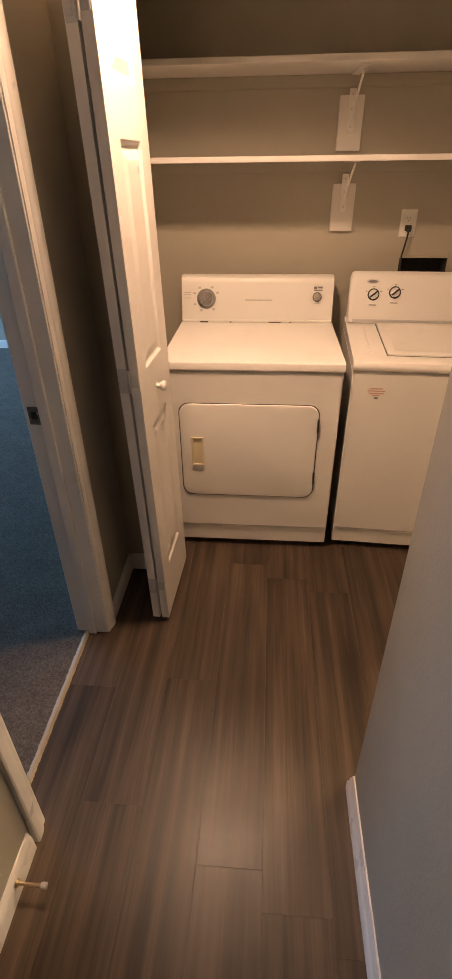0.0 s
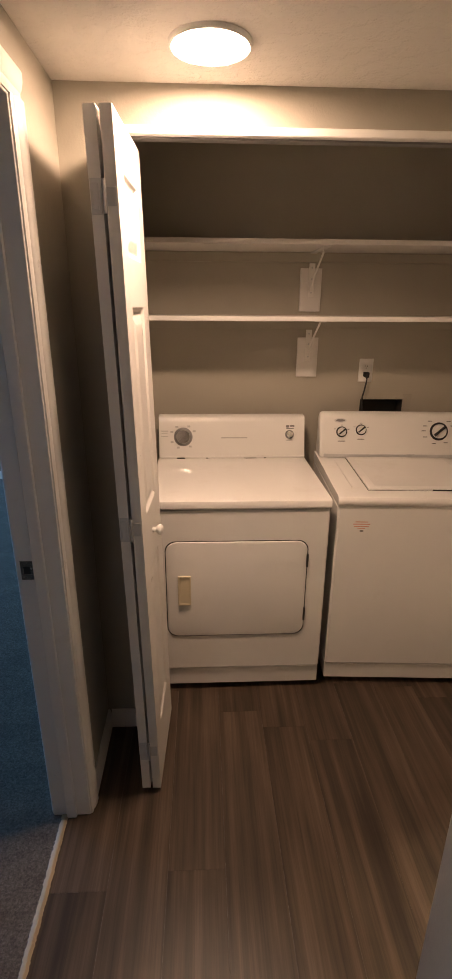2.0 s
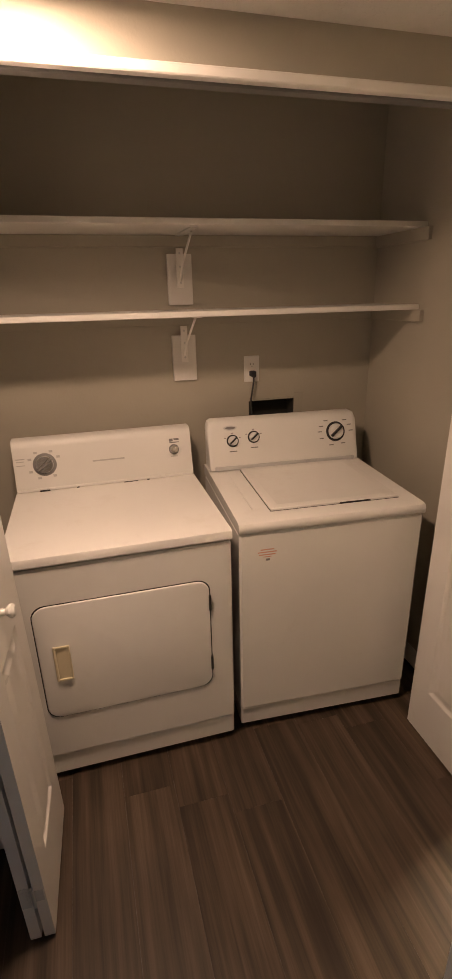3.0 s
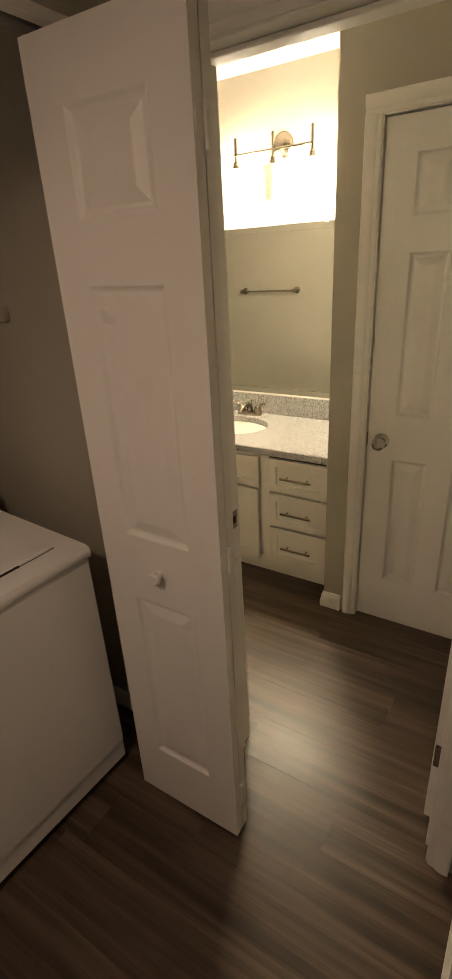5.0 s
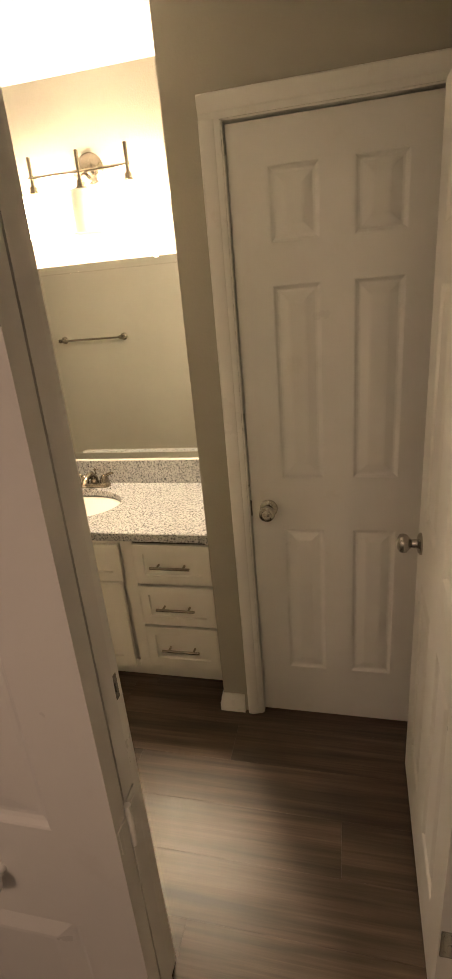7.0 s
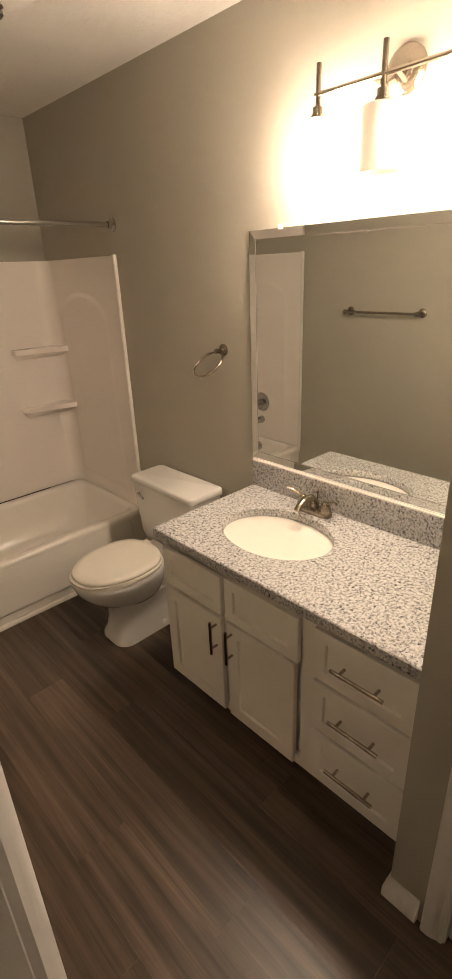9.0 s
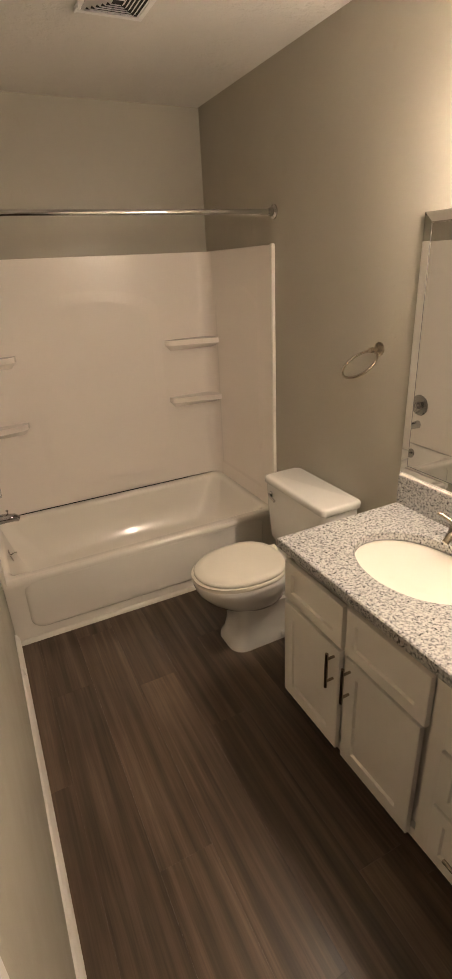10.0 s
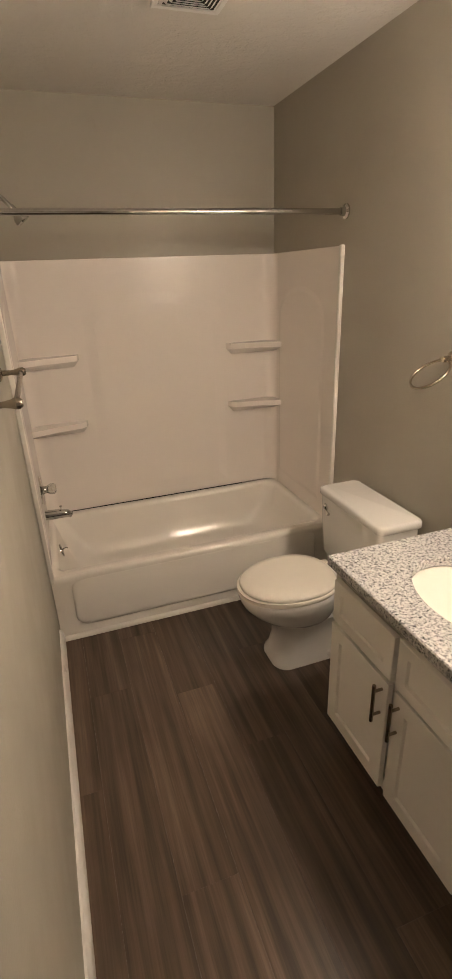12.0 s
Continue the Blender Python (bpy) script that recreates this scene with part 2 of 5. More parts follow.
# ---------- mesh tools ----------
def quad_box(bm, x0, y0, z0, x1, y1, z1, ch=0.0):
    """A box; ch: chamfer of all its edges."""
    if x0 > x1:
        x0, x1 = x1, x0
    if y0 > y1:
        y0, y1 = y1, y0
    if z0 > z1:
        z0, z1 = z1, z0
    lo, hi = (x0, y0, z0), (x1, y1, z1)
    if ch <= 0:
        v = [bm.verts.new((hi[0] if i & 1 else lo[0], hi[1] if i & 2 else lo[1], hi[2] if i & 4 else lo[2])) for i in range(8)]
        for f in ((0, 2, 3, 1), (4, 5, 7, 6), (0, 1, 5, 4), (2, 6, 7, 3), (0, 4, 6, 2), (1, 3, 7, 5)):
            bm.faces.new([v[k] for k in f])
        return
    ch = min(ch, 0.49 * min(hi[k] - lo[k] for k in range(3)))
    vs = {}
    for i in range(8):
        corner = [hi[k] if i >> k & 1 else lo[k] for k in range(3)]
        sign = [1 if i >> k & 1 else -1 for k in range(3)]
        for a in range(3):
            p = [corner[k] - (0 if k == a else sign[k] * ch) for k in range(3)]
            vs[i, a] = bm.verts.new(p)
    for a in range(3):
        b, c = (a + 1) % 3, (a + 2) % 3
        for s in (0, 1):
            ids = [s << a | p << b | q << c for p, q in ((0, 0), (1, 0), (1, 1), (0, 1))]
            bm.faces.new([vs[i, a] for i in (ids if s else ids[::-1])])
        for p in (0, 1):
            for q in (0, 1):
                i0 = p << b | q << c
                i1 = i0 | 1 << a
                f = [vs[i0, b], vs[i1, b], vs[i1, c], vs[i0, c]]
                bm.faces.new(f if p == q else f[::-1])
    for i in range(8):
        f = [vs[i, 0], vs[i, 1], vs[i, 2]]
        bm.faces.new(f if bin(i).count("1") % 2 else f[::-1])


def basis(d):
    d = Vector(d).normalized()
    a = Vector((0, 0, 1)) if abs(d.z) < 0.9 else Vector((1, 0, 0))
    u = d.cross(a).normalized()
    return d, u, d.cross(u)


def lathe(bm, origin, axis, profile, n=24, sx=1.0, sy=1.0):
    """Turns (radius, along) pairs round the axis; closed where the radius is 0."""
    o = Vector(origin)
    d, u, w = basis(axis)
    rings = []
    for r, h in profile:
        if r < 1e-6:
            rings.append([bm.verts.new(o + d * h)])
        else:
            rings.append([bm.verts.new(o + d * h + u * (r * sx * math.cos(2 * math.pi * k / n)) + w * (r * sy * math.sin(2 * math.pi * k / n))) for k in range(n)])
    for a, b in zip(rings, rings[1:]):
        for k in range(n):
            j = (k + 1) % n
            if len(a) == 1 and len(b) == 1:
                continue
            if len(a) == 1:
                bm.faces.new((a[0], b[j], b[k]))
            elif len(b) == 1:
                bm.faces.new((a[k], a[j], b[0]))
            else:
                bm.faces.new((a[k], a[j], b[j], b[k]))


def rod(bm, p, q, r, n=14, r2=None):
    p, q = Vector(p), Vector(q)
    h = (q - p).length
    lathe(bm, p, q - p, [(0, 0), (r, 0), (r2 or r, h), (0, h)], n)


def tube(bm, pts, r, n=10, closed=False):
    """A round bar along points."""
    pts = [Vector(p) for p in pts]
    rings = []
    ref = None
    for i, p in enumerate(pts):
        a = pts[i - 1] if (i or closed) else p
        b = pts[(i + 1) % len(pts)] if (i + 1 < len(pts) or closed) else p
        d = (b - a).normalized()
        if ref is None:
            _, ref, _ = basis(d)
        u = (ref - d * ref.dot(d)).normalized()
        ref = u
        w = d.cross(u)
        rr = r[i] if isinstance(r, (list, tuple)) else r
        rings.append([bm.verts.new(p + u * (rr * math.cos(2 * math.pi * k / n)) + w * (rr * math.sin(2 * math.pi * k / n))) for k in range(n)])
    pairs = list(zip(rings, rings[1:]))
    if closed:
        pairs.append((rings[-1], rings[0]))
    for a, b in pairs:
        for k in range(n):
            j = (k + 1) % n
            bm.faces.new((a[k], a[j], b[j], b[k]))
    if not closed:
        bm.faces.new(rings[0][::-1])
        bm.faces.new(rings[-1])


def extrude_poly(bm, pts, axis, a0, a1):
    """A polygon given in the two other axes' coordinates, in x, y, z order, drawn out along axis from a0 to a1."""
    def place(p, a):
        q = list(p)
        q.insert("xyz".index(axis), a)
        return q
    va = [bm.verts.new(place(p, a0)) for p in pts]
    vb = [bm.verts.new(place(p, a1)) for p in pts]
    n = len(pts)
    for k in range(n):
        bm.faces.new((va[k], va[(k + 1) % n], vb[(k + 1) % n], vb[k]))
    bm.faces.new(va[::-1])
    bm.faces.new(vb)


def loft(bm, loops, cap0=True, cap1=True):
    vs = [[bm.verts.new(p) for p in lp] for lp in loops]
    n = len(vs[0])
    for a, b in zip(vs, vs[1:]):
        for k in range(n):
            j = (k + 1) % n
            bm.faces.new((a[k], a[j], b[j], b[k]))
    if cap0:
        bm.faces.new(vs[0][::-1])
    if cap1:
        bm.faces.new(vs[-1])


def round_rect(cx, cy, hx, hy, r, n=6):
    out = []
    for sx, sy, a0 in ((1, 1, 0), (-1, 1, 90), (-1, -1, 180), (1, -1, 270)):
        for k in range(n + 1):
            a = radians(a0 + 90 * k / n)
            out.append((cx + sx * (hx - r) + r * math.cos(a), cy + sy * (hy - r) + r * math.sin(a)))
    return out


def part(name, bm, material, parent=None, label="", smooth=35):
    """Links a bmesh as one mesh object, under parent where given."""
    bmesh.ops.recalc_face_normals(bm, faces=bm.faces[:])
    me = bpy.data.meshes.new(name)
    bm.to_mesh(me)
    bm.free()
    me.materials.append(material)
    if smooth:
        me.shade_smooth()
        me.set_sharp_from_angle(angle=radians(smooth))
    ob = new(name, me)
    if parent is not None:
        ob.parent = parent
    if label:
        ob["label"] = label
    return ob


def thing(name, m, label, category, group=""):
    ob = new(name)
    ob.empty_display_size = 0.1
    ob.matrix_world = m
    return tagged(ob, label, category, group)


def structure(name, bm, material, label, category):
    return tagged(part(name, bm, material), label, category, kind="structure")


def boxes(*rows, ch=0.0):
    bm = bmesh.new()
    for r in rows:
        quad_box(bm, *r, ch=ch)
    return bm


# ---------- the plan ----------
HALL_H, BATH_H, BED_H, TOP = 2.205, 2.492, 2.44, 2.62
WX = -1.957            # hall face of the west wall
EX = -1.065            # hall face of the first east wall
SY = 1.120             # face of the wall beside the bathroom door
CY = 2.07             # front of the closet wall
BACK = 3.02           # closet back wall
PX = -0.125           # hall side of the partition, its bath side is x = 0
RX = 1.524            # bath east wall
NY = 4.80             # bath north wall
LX = 0.885            # face of the linen closet wall
BED_Y0, BED_Y1 = 0.972, 1.692      # rough opening of the bedroom door
BATH_Y0, BATH_Y1 = 1.212, 1.925    # rough opening of the bathroom door
LIN_Y0, LIN_Y1 = 1.168, 1.814      # rough opening of the linen door
CL_X0, CL_X1 = -1.835, -0.235      # closet opening


def door_wall(axis, a0, a1, s0, s1, o0, o1, head):
    """A wall across axis with one doorway from o0 to o1."""
    bm = bmesh.new()
    extrude_poly(bm, [(s0, 0), (o0, 0), (o0, head), (o1, head), (o1, 0), (s1, 0), (s1, TOP), (s0, TOP)], axis, a0, a1)
    return bm


def holed_wall(x0, x1, z0, z1, hx0, hx1, hz0, hz1, y0, y1):
    """A wall across y with one hole through it."""
    bm = bmesh.new()
    xs, zs = (x0, hx0, hx1, x1), (z0, hz0, hz1, z1)
    v = {(i, k, y): bm.verts.new((xs[i], y, zs[k])) for i in range(4) for k in range(4) for y in (y0, y1)}
    for y in (y0, y1):
        for i in range(3):
            for k in range(3):
                if (i, k) != (1, 1):
                    bm.faces.new((v[i, k, y], v[i + 1, k, y], v[i + 1, k + 1, y], v[i, k + 1, y]))
    rim = [(0, 0), (1, 0), (2, 0), (3, 0), (3, 1), (3, 2), (3, 3), (2, 3), (1, 3), (0, 3), (0, 2), (0, 1)]
    for loop in (rim, [(1, 1), (2, 1), (2, 2), (1, 2)]):
        for p, q in zip(loop, loop[1:] + loop[:1]):
            bm.faces.new((v[(*p, y0)], v[(*q, y0)], v[(*q, y1)], v[(*p, y1)]))
    return bm


structure("wall_west", door_wall("x", WX - 0.12, WX, -1.3, BACK + 0.1, BED_Y0, BED_Y1, 2.065), M_WALL, "greige painted wall with the bedroom doorway", "wall")
structure("wall_closet_front", door_wall("y", CY, CY + 0.11, WX, PX, CL_X0, CL_X1, 2.108), M_WALL, "greige painted wall over the laundry closet opening", "wall")
structure("wall_closet_back", holed_wall(WX, PX, 0.0, TOP, -0.740, -0.514, 0.98, 1.192, BACK, BACK + 0.1), M_WALL, "greige painted back wall of the laundry closet", "wall")
structure("wall_partition", door_wall("x", PX, 0, 1.02, NY + 0.1, BATH_Y0, BATH_Y1, 2.075), M_WALL, "greige painted wall between closet and bathroom", "wall")
structure("wall_bath_east", boxes((RX, 1.86, 0, RX + 0.1, NY + 0.1, TOP)), M_WALL, "greige painted wall behind vanity and toilet", "wall")
structure("wall_bath_north", boxes((0, NY, 0, RX, NY + 0.1, TOP)), M_WALL, "greige painted wall above the tub surround", "wall")
structure("wall_linen", door_wall("x", LX, LX + 0.1, 1.0, 1.965, LIN_Y0, LIN_Y1, 2.103), M_WALL, "greige painted wall round the linen closet door", "wall")
structure("wall_linen_side", boxes((LX + 0.1, 1.86, 0, RX, 1.965, TOP)), M_WALL, "greige painted wall at the end of the vanity", "wall")
structure("wall_bath_south", boxes((0, 1.0, 0, LX, 1.10, TOP)), M_WALL, "greige painted wall behind the open bathroom door", "wall")
structure("wall_hall_south", boxes((EX + 0.1, SY - 0.1, 0, PX, SY, TOP)), M_WALL, "greige painted wall beside the bathroom door", "wall")
structure("wall_hall_east", boxes((EX, -1.3, 0, EX + 0.1, SY, TOP)), M_WALL, "greige painted wall ending in an outside corner", "wall")
structure("wall_hall_end", boxes((WX - 0.12, -1.4, 0, EX + 0.1, -1.3, TOP)), M_WALL, "plain greige wall closing the hall", "wall")
structure("wall_linen_back", boxes((LX + 0.1, 1.0, 0, RX + 0.1, 1.02, TOP), (RX, 1.02, 0, RX + 0.1, 1.86, TOP)), M_WALL, "plain wall closing the linen closet", "wall")
structure("wall_bedroom", boxes((-5.9, 5.3, 0, WX - 0.12, 5.4, TOP), (-5.9, -1.4, 0, -5.8, 3.3, TOP), (-5.9, 4.9, 0, -5.8, 5.3, TOP), (-5.9, 3.3, 0, -5.8, 4.9, 0.9), (-5.9, 3.3, 2.05, -5.8, 4.9, TOP), (-5.8, -1.4, 0, WX - 0.12, -1.3, TOP), (WX - 0.12, BACK + 0.1, 0, WX, 5.4, TOP)), M_WALL, "bedroom walls in cool daylight", "wall")
structure("ceiling", boxes((WX, -1.3, HALL_H, PX, CY, HALL_H + 0.1), (WX, CY + 0.11, 2.40, PX, BACK, 2.5)), M_CEIL, "white knockdown-textured hall ceiling", "ceiling")
structure("ceiling_bath", boxes((0, 1.1, BATH_H, RX, NY, BATH_H + 0.1)), M_CEIL, "white textured bathroom ceiling", "ceiling")
structure("ceiling_bedroom", boxes((-5.8, -1.3, BED_H, WX - 0.12, 5.3, BED_H + 0.1)), M_CEIL, "white bedroom ceiling", "ceiling")
structure("ground", boxes((-6.2, -1.6, -0.12, 1.8, 5.6, -0.05)), M_SUB, "dark slab under the floors", "ground")


def carpet():
    bm = bmesh.new()
    quad_box(bm, -5.8, -1.3, -0.049, WX - 0.122, 5.3, 0.004)
    quad_box(bm, WX - 0.122, BED_Y0 + 0.016, -0.049, -2.044, BED_Y1 - 0.016, 0.004)
    return structure("carpet", bm, M_CARPET, "worn taupe cut-pile bedroom carpet", "carpet")


carpet()


def base_run(bm, axis, a0, a1, wall, side, h=0.083, t=0.013):
    """A length of skirting board along x or y; side: the way it faces."""
    s = side
    prof = [(wall, 0.0), (wall + s * t, 0.0), (wall + s * t, h - 0.028), (wall + s * t * 0.8, h - 0.016), (wall + s * t * 0.55, h - 0.006), (wall + s * t * 0.35, h), (wall, h)]
    if axis == "y":
        extrude_poly(bm, prof, "y", a0, a1)
    else:
        extrude_poly(bm, prof, "x", a0, a1)


def baseboards():
    runs = (("hall", (("y", -1.3, 0.912, WX, 1), ("y", 1.751, CY, WX, 1), ("x", WX + 0.014, CL_X0 - 0.004, CY, -1))),
            ("closet", (("x", WX, PX, BACK, -1), ("y", CY + 0.115, BACK - 0.014, WX, 1), ("y", CY + 0.115, BACK - 0.014, PX, -1))),
            ("bathroom", (("y", 1.980, 4.00, 0.0, 1, 0.083, 0.020), ("y", 3.06, 4.00, RX, -1), ("x", 0.02, LX, 1.10, 1))),
            ("bedroom", (("x", -5.8, WX - 0.12, 5.3, -1), ("y", 1.764, 5.28, WX - 0.12, -1))))
    for where, rows in runs:
        bm = bmesh.new()
        for r in rows:
            base_run(bm, *r)
        structure("baseboard", bm, M_TRIM, "white painted baseboard of the " + where, "baseboard")


def corner_base(where, path, h=0.086, t=0.015):
    """Skirting along plan points, mitred at the turns; the room lies to the right of the way along them."""
    prof = [(0.0, 0.0), (t, 0.0), (t, 0.040), (t * 0.72, 0.046), (t * 0.66, 0.066), (t * 0.36, 0.078), (t * 0.30, h), (0.0, h)]
    pts = [Vector(p) for p in path]
    ways = [(b - a).normalized() for a, b in zip(pts, pts[1:])]
    loops = []
    for k, p in enumerate(pts):
        n0, n1 = [Vector((w.y, -w.x)) for w in (ways[max(k - 1, 0)], ways[min(k, len(ways) - 1)])]
        n = (n0 + n1) / (1 + n0.dot(n1))
        loops.append([(p.x + n.x * d, p.y + n.y * d, z) for d, z in prof])
    bm = bmesh.new()
    loft(bm, loops)
    structure("baseboard", bm, M_TRIM, "white moulded baseboard mitred round the " + where, "baseboard")


baseboards()
corner_base("end of the linen closet wall", [(1.03, 1.965), (LX, 1.965), (LX, 1.876)])
corner_base("outside corner of the hall", [(PX - 0.019, SY), (EX, SY), (EX, -1.3)])


def casing_leg(bm, axis, a0, a1, wall, side, inner, outward, w=0.060, t=0.017):
    """One moulded casing board. Stands up ('z') or lies over the head ('y'); inner: edge by the opening; outward: away from it."""
    o, s = outward, side
    prof = [(0, 0), (0, 0.35), (0.10, 0.55), (0.28, 0.55), (0.36, 0.75), (0.62, 1.0), (0.92, 1.0), (1.0, 0.8), (1.0, 0)]
    pts = [(wall + s * t * d, inner + o * w * u) for u, d in prof]
    extrude_poly(bm, pts, axis, a0, a1)


def frame_trim(name, x_a, x_b, y0, y1, head, label, sides=(1, 1), stop=True, deep=0.017):
    """Jamb boards with stop, and casing on both faces, of a door opening through a wall between x_a and x_b (x_a < x_b)."""
    root = tagged(new(name), label, "door frame", kind="structure")
    for nm, rows in (("jamb", [(x_a - 0.002, y0 - 0.018, 0, x_b + 0.002, y0, head + 0.018)]), ("jamb", [(x_a - 0.002, y1, 0, x_b + 0.002, y1 + 0.018, head + 0.018)]), ("jamb_head", [(x_a - 0.002, y0, head, x_b + 0.002, y1, head + 0.018)])):
        part(nm, boxes(*rows, ch=0.0015), M_TRIM, root)
    if stop:
        xm = x_a + 0.045
        part("door_stop", boxes((xm, y0, 0, xm + 0.032, y0 + 0.011, head), (xm, y1 - 0.011, 0, xm + 0.032, y1, head), (xm, y0 + 0.011, head - 0.011, xm + 0.032, y1 - 0.011, head), ch=0.002), M_TRIM, root)
    for x, s, on, t in ((x_a, -1, sides[0], 0.017), (x_b, 1, sides[1], deep)):
        if not on:
            continue
        for inner, o in ((y0 - 0.005, -1), (y1 + 0.005, 1)):
            bm = bmesh.new()
            casing_leg(bm, "z", 0.0, head + 0.005, x, s, inner, o, t=t)
            part("casing", bm, M_TRIM, root)
        bm = bmesh.new()
        prof = [(0, 0), (0, 0.35), (0.10, 0.55), (0.28, 0.55), (0.36, 0.75), (0.62, 1.0), (0.92, 1.0), (1.0, 0.8), (1.0, 0)]
        extrude_poly(bm, [(x + s * t * d, head + 0.005 + 0.060 * u) for u, d in prof], "y", y0 - 0.065, y1 + 0.065)
        part("casing", bm, M_TRIM, root)
    return root


bed_frame = frame_trim("door_frame_1", WX - 0.12, WX, BED_Y0 + 0.018, BED_Y1 - 0.018, 2.045, "white bedroom door frame with moulded casing")
bath_frame = frame_trim("door_frame_2", PX, 0.0, BATH_Y0 + 0.018, BATH_Y1 - 0.018, 2.055, "white bathroom door frame with moulded casing", deep=0.032)
linen_frame = frame_trim("door_frame_3", LX, LX + 0.1, LIN_Y0 + 0.018, LIN_Y1 - 0.018, 2.085, "white linen closet door frame with moulded casing", (1, 0), False)


def closet_trim():
    root = tagged(new("trim"), "white painted lining of the laundry closet opening", "trim", kind="structure")
    part("jamb", boxes((CL_X0, CY - 0.004, 0, CL_X0 + 0.012, CY + 0.114, 2.108), ch=0.0015), M_TRIM, root)
    part("jamb", boxes((CL_X1 - 0.012, CY - 0.004, 0, CL_X1, CY + 0.114, 2.108), ch=0.0015), M_TRIM, root)
    part("jamb_head", boxes((CL_X0 + 0.012, CY - 0.008, 2.086, CL_X1 - 0.012, CY + 0.020, 2.108), ch=0.003), M_TRIM, root)
    # Track coloured dark to paint the shade under the closet head.
    part("track", boxes((CL_X0 + 0.02, CY + 0.03, 2.084, CL_X1 - 0.02, CY + 0.062, 2.1075), ch=0.002), M_INK, root, "steel bifold track coloured dark for the shade under the head")


closet_trim()


def threshold():
    bm, rnd = bmesh.new(), random.Random(21)
    loops, n = [], 120
    for k in range(n + 1):
        y = BED_Y0 + 0.02 + (BED_Y1 - BED_Y0 - 0.04) * k / n
        a, b, up = rnd.uniform(-0.0025, 0.002), rnd.uniform(-0.002, 0.002), rnd.uniform(-0.001, 0.001)
        loops.append([(x, y, z) for x, z in ((-2.050 + a, -0.004), (-2.050 + a, 0.005), (-2.044 + a, 0.008 + up), (-2.036 + b, 0.008 + up), (-2.029 + b, 0.002), (-2.029 + b, -0.004))])
    loft(bm, loops)
    structure("threshold", bm, M_STRIP, "worn pale metal strip between carpet and plank floor", "threshold")


threshold()


# ---------- lamps ----------
def disc_light():
    root = thing("ceiling_light", pose(-1.535, 1.840, HALL_H), "lit round flush ceiling light with a white rim", "ceiling light")
    bm = bmesh.new()
    lathe(bm, (0, 0, 0), (0, 0, -1), [(0.0, 0.0), (0.097, 0.0), (0.097, 0.003), (0.095, 0.009), (0.091, 0.011), (0.089, 0.008), (0.0, 0.008)], 48)
    part("rim", bm, M_PLASTIC, root)
    bm = bmesh.new()
    lathe(bm, (0, 0, 0), (0, 0, -1), [(0.0, 0.0085), (0.0880, 0.0085), (0.0880, 0.0095), (0.076, 0.0105), (0.055, 0.0112), (0.028, 0.0116), (0.0, 0.0118)], 48)
    part("diffuser", bm, M_LED, root, "glowing frosted diffuser", smooth=60)


disc_light()


def vanity_light():
    root = thing("vanity_light", pose(RX, 2.49, 2.14), "brushed nickel bar light with three opal glass shades, one unlit", "wall light")
    bx = -0.115
    bm = bmesh.new()
    lathe(bm, (0, 0, 0.028), (-1, 0, 0), [(0, 0), (0.058, 0), (0.058, 0.008), (0.050, 0.018), (0.030, 0.026), (0, 0.028)], 32, 1.0, 1.0)
    part("backplate", bm, M_NICKEL, root)
    bm = bmesh.new()
    for s in (-1, 1):
        tube(bm, [(-0.02, 0.02 * s, 0.02), (-0.06, 0.03 * s, -0.01), (bx + 0.01, 0.035 * s, 0.0), (bx, 0.035 * s, 0.0)], 0.006, 8)
    part("arm", bm, M_NICKEL, root)
    bm = bmesh.new()
    tube(bm, [(bx, -0.215, 0.0), (bx, 0.22, 0.0)], 0.0065, 10)
    part("bar", bm, M_NICKEL, root)
    for y, lit in ((-0.205, True), (-0.001, False), (0.208, True)):
        bm = bmesh.new()
        rod(bm, (bx, y, -0.05), (bx, y, 0.072), 0.0075, 12)
        lathe(bm, (bx, y, -0.030), (0, 0, -1), [(0, 0), (0.016, 0), (0.016, 0.018), (0.021, 0.020), (0.021, 0.036), (0, 0.036)], 20)
        part("stem", bm, M_NICKEL, root)
        bm = bmesh.new()
        lathe(bm, (bx, y, -0.062), (0, 0, -1), [(0.018, 0), (0.048, 0.002), (0.0545, 0.007), (0.057, 0.016), (0.0585, 0.06), (0.0580, 0.156), (0.0550, 0.156), (0.0555, 0.06), (0.054, 0.018), (0.018, 0.006)], 36)
        shade = part("shade", bm, M_SHADE_LIT if lit else M_SHADE, root, "glowing opal glass shade" if lit else "unlit opal glass shade")
        bm = bmesh.new()
        lathe(bm, (bx, y, -0.068), (0, 0, -1), [(0, 0), (0.012, 0.0), (0.014, 0.025), (0.026, 0.055), (0.028, 0.075), (0.018, 0.098), (0, 0.104)], 20)
        part("bulb", bm, M_BULB if lit else M_SHADE, shade)


vanity_light()


# ---------- doors ----------
LEVELS = ((0.0, 0.0), (0.003, 0.0015), (0.008, 0.006), (0.013, 0.0085), (0.019, 0.0085), (0.030, 0.0055), (0.044, 0.0015), (0.050, 0.0008))


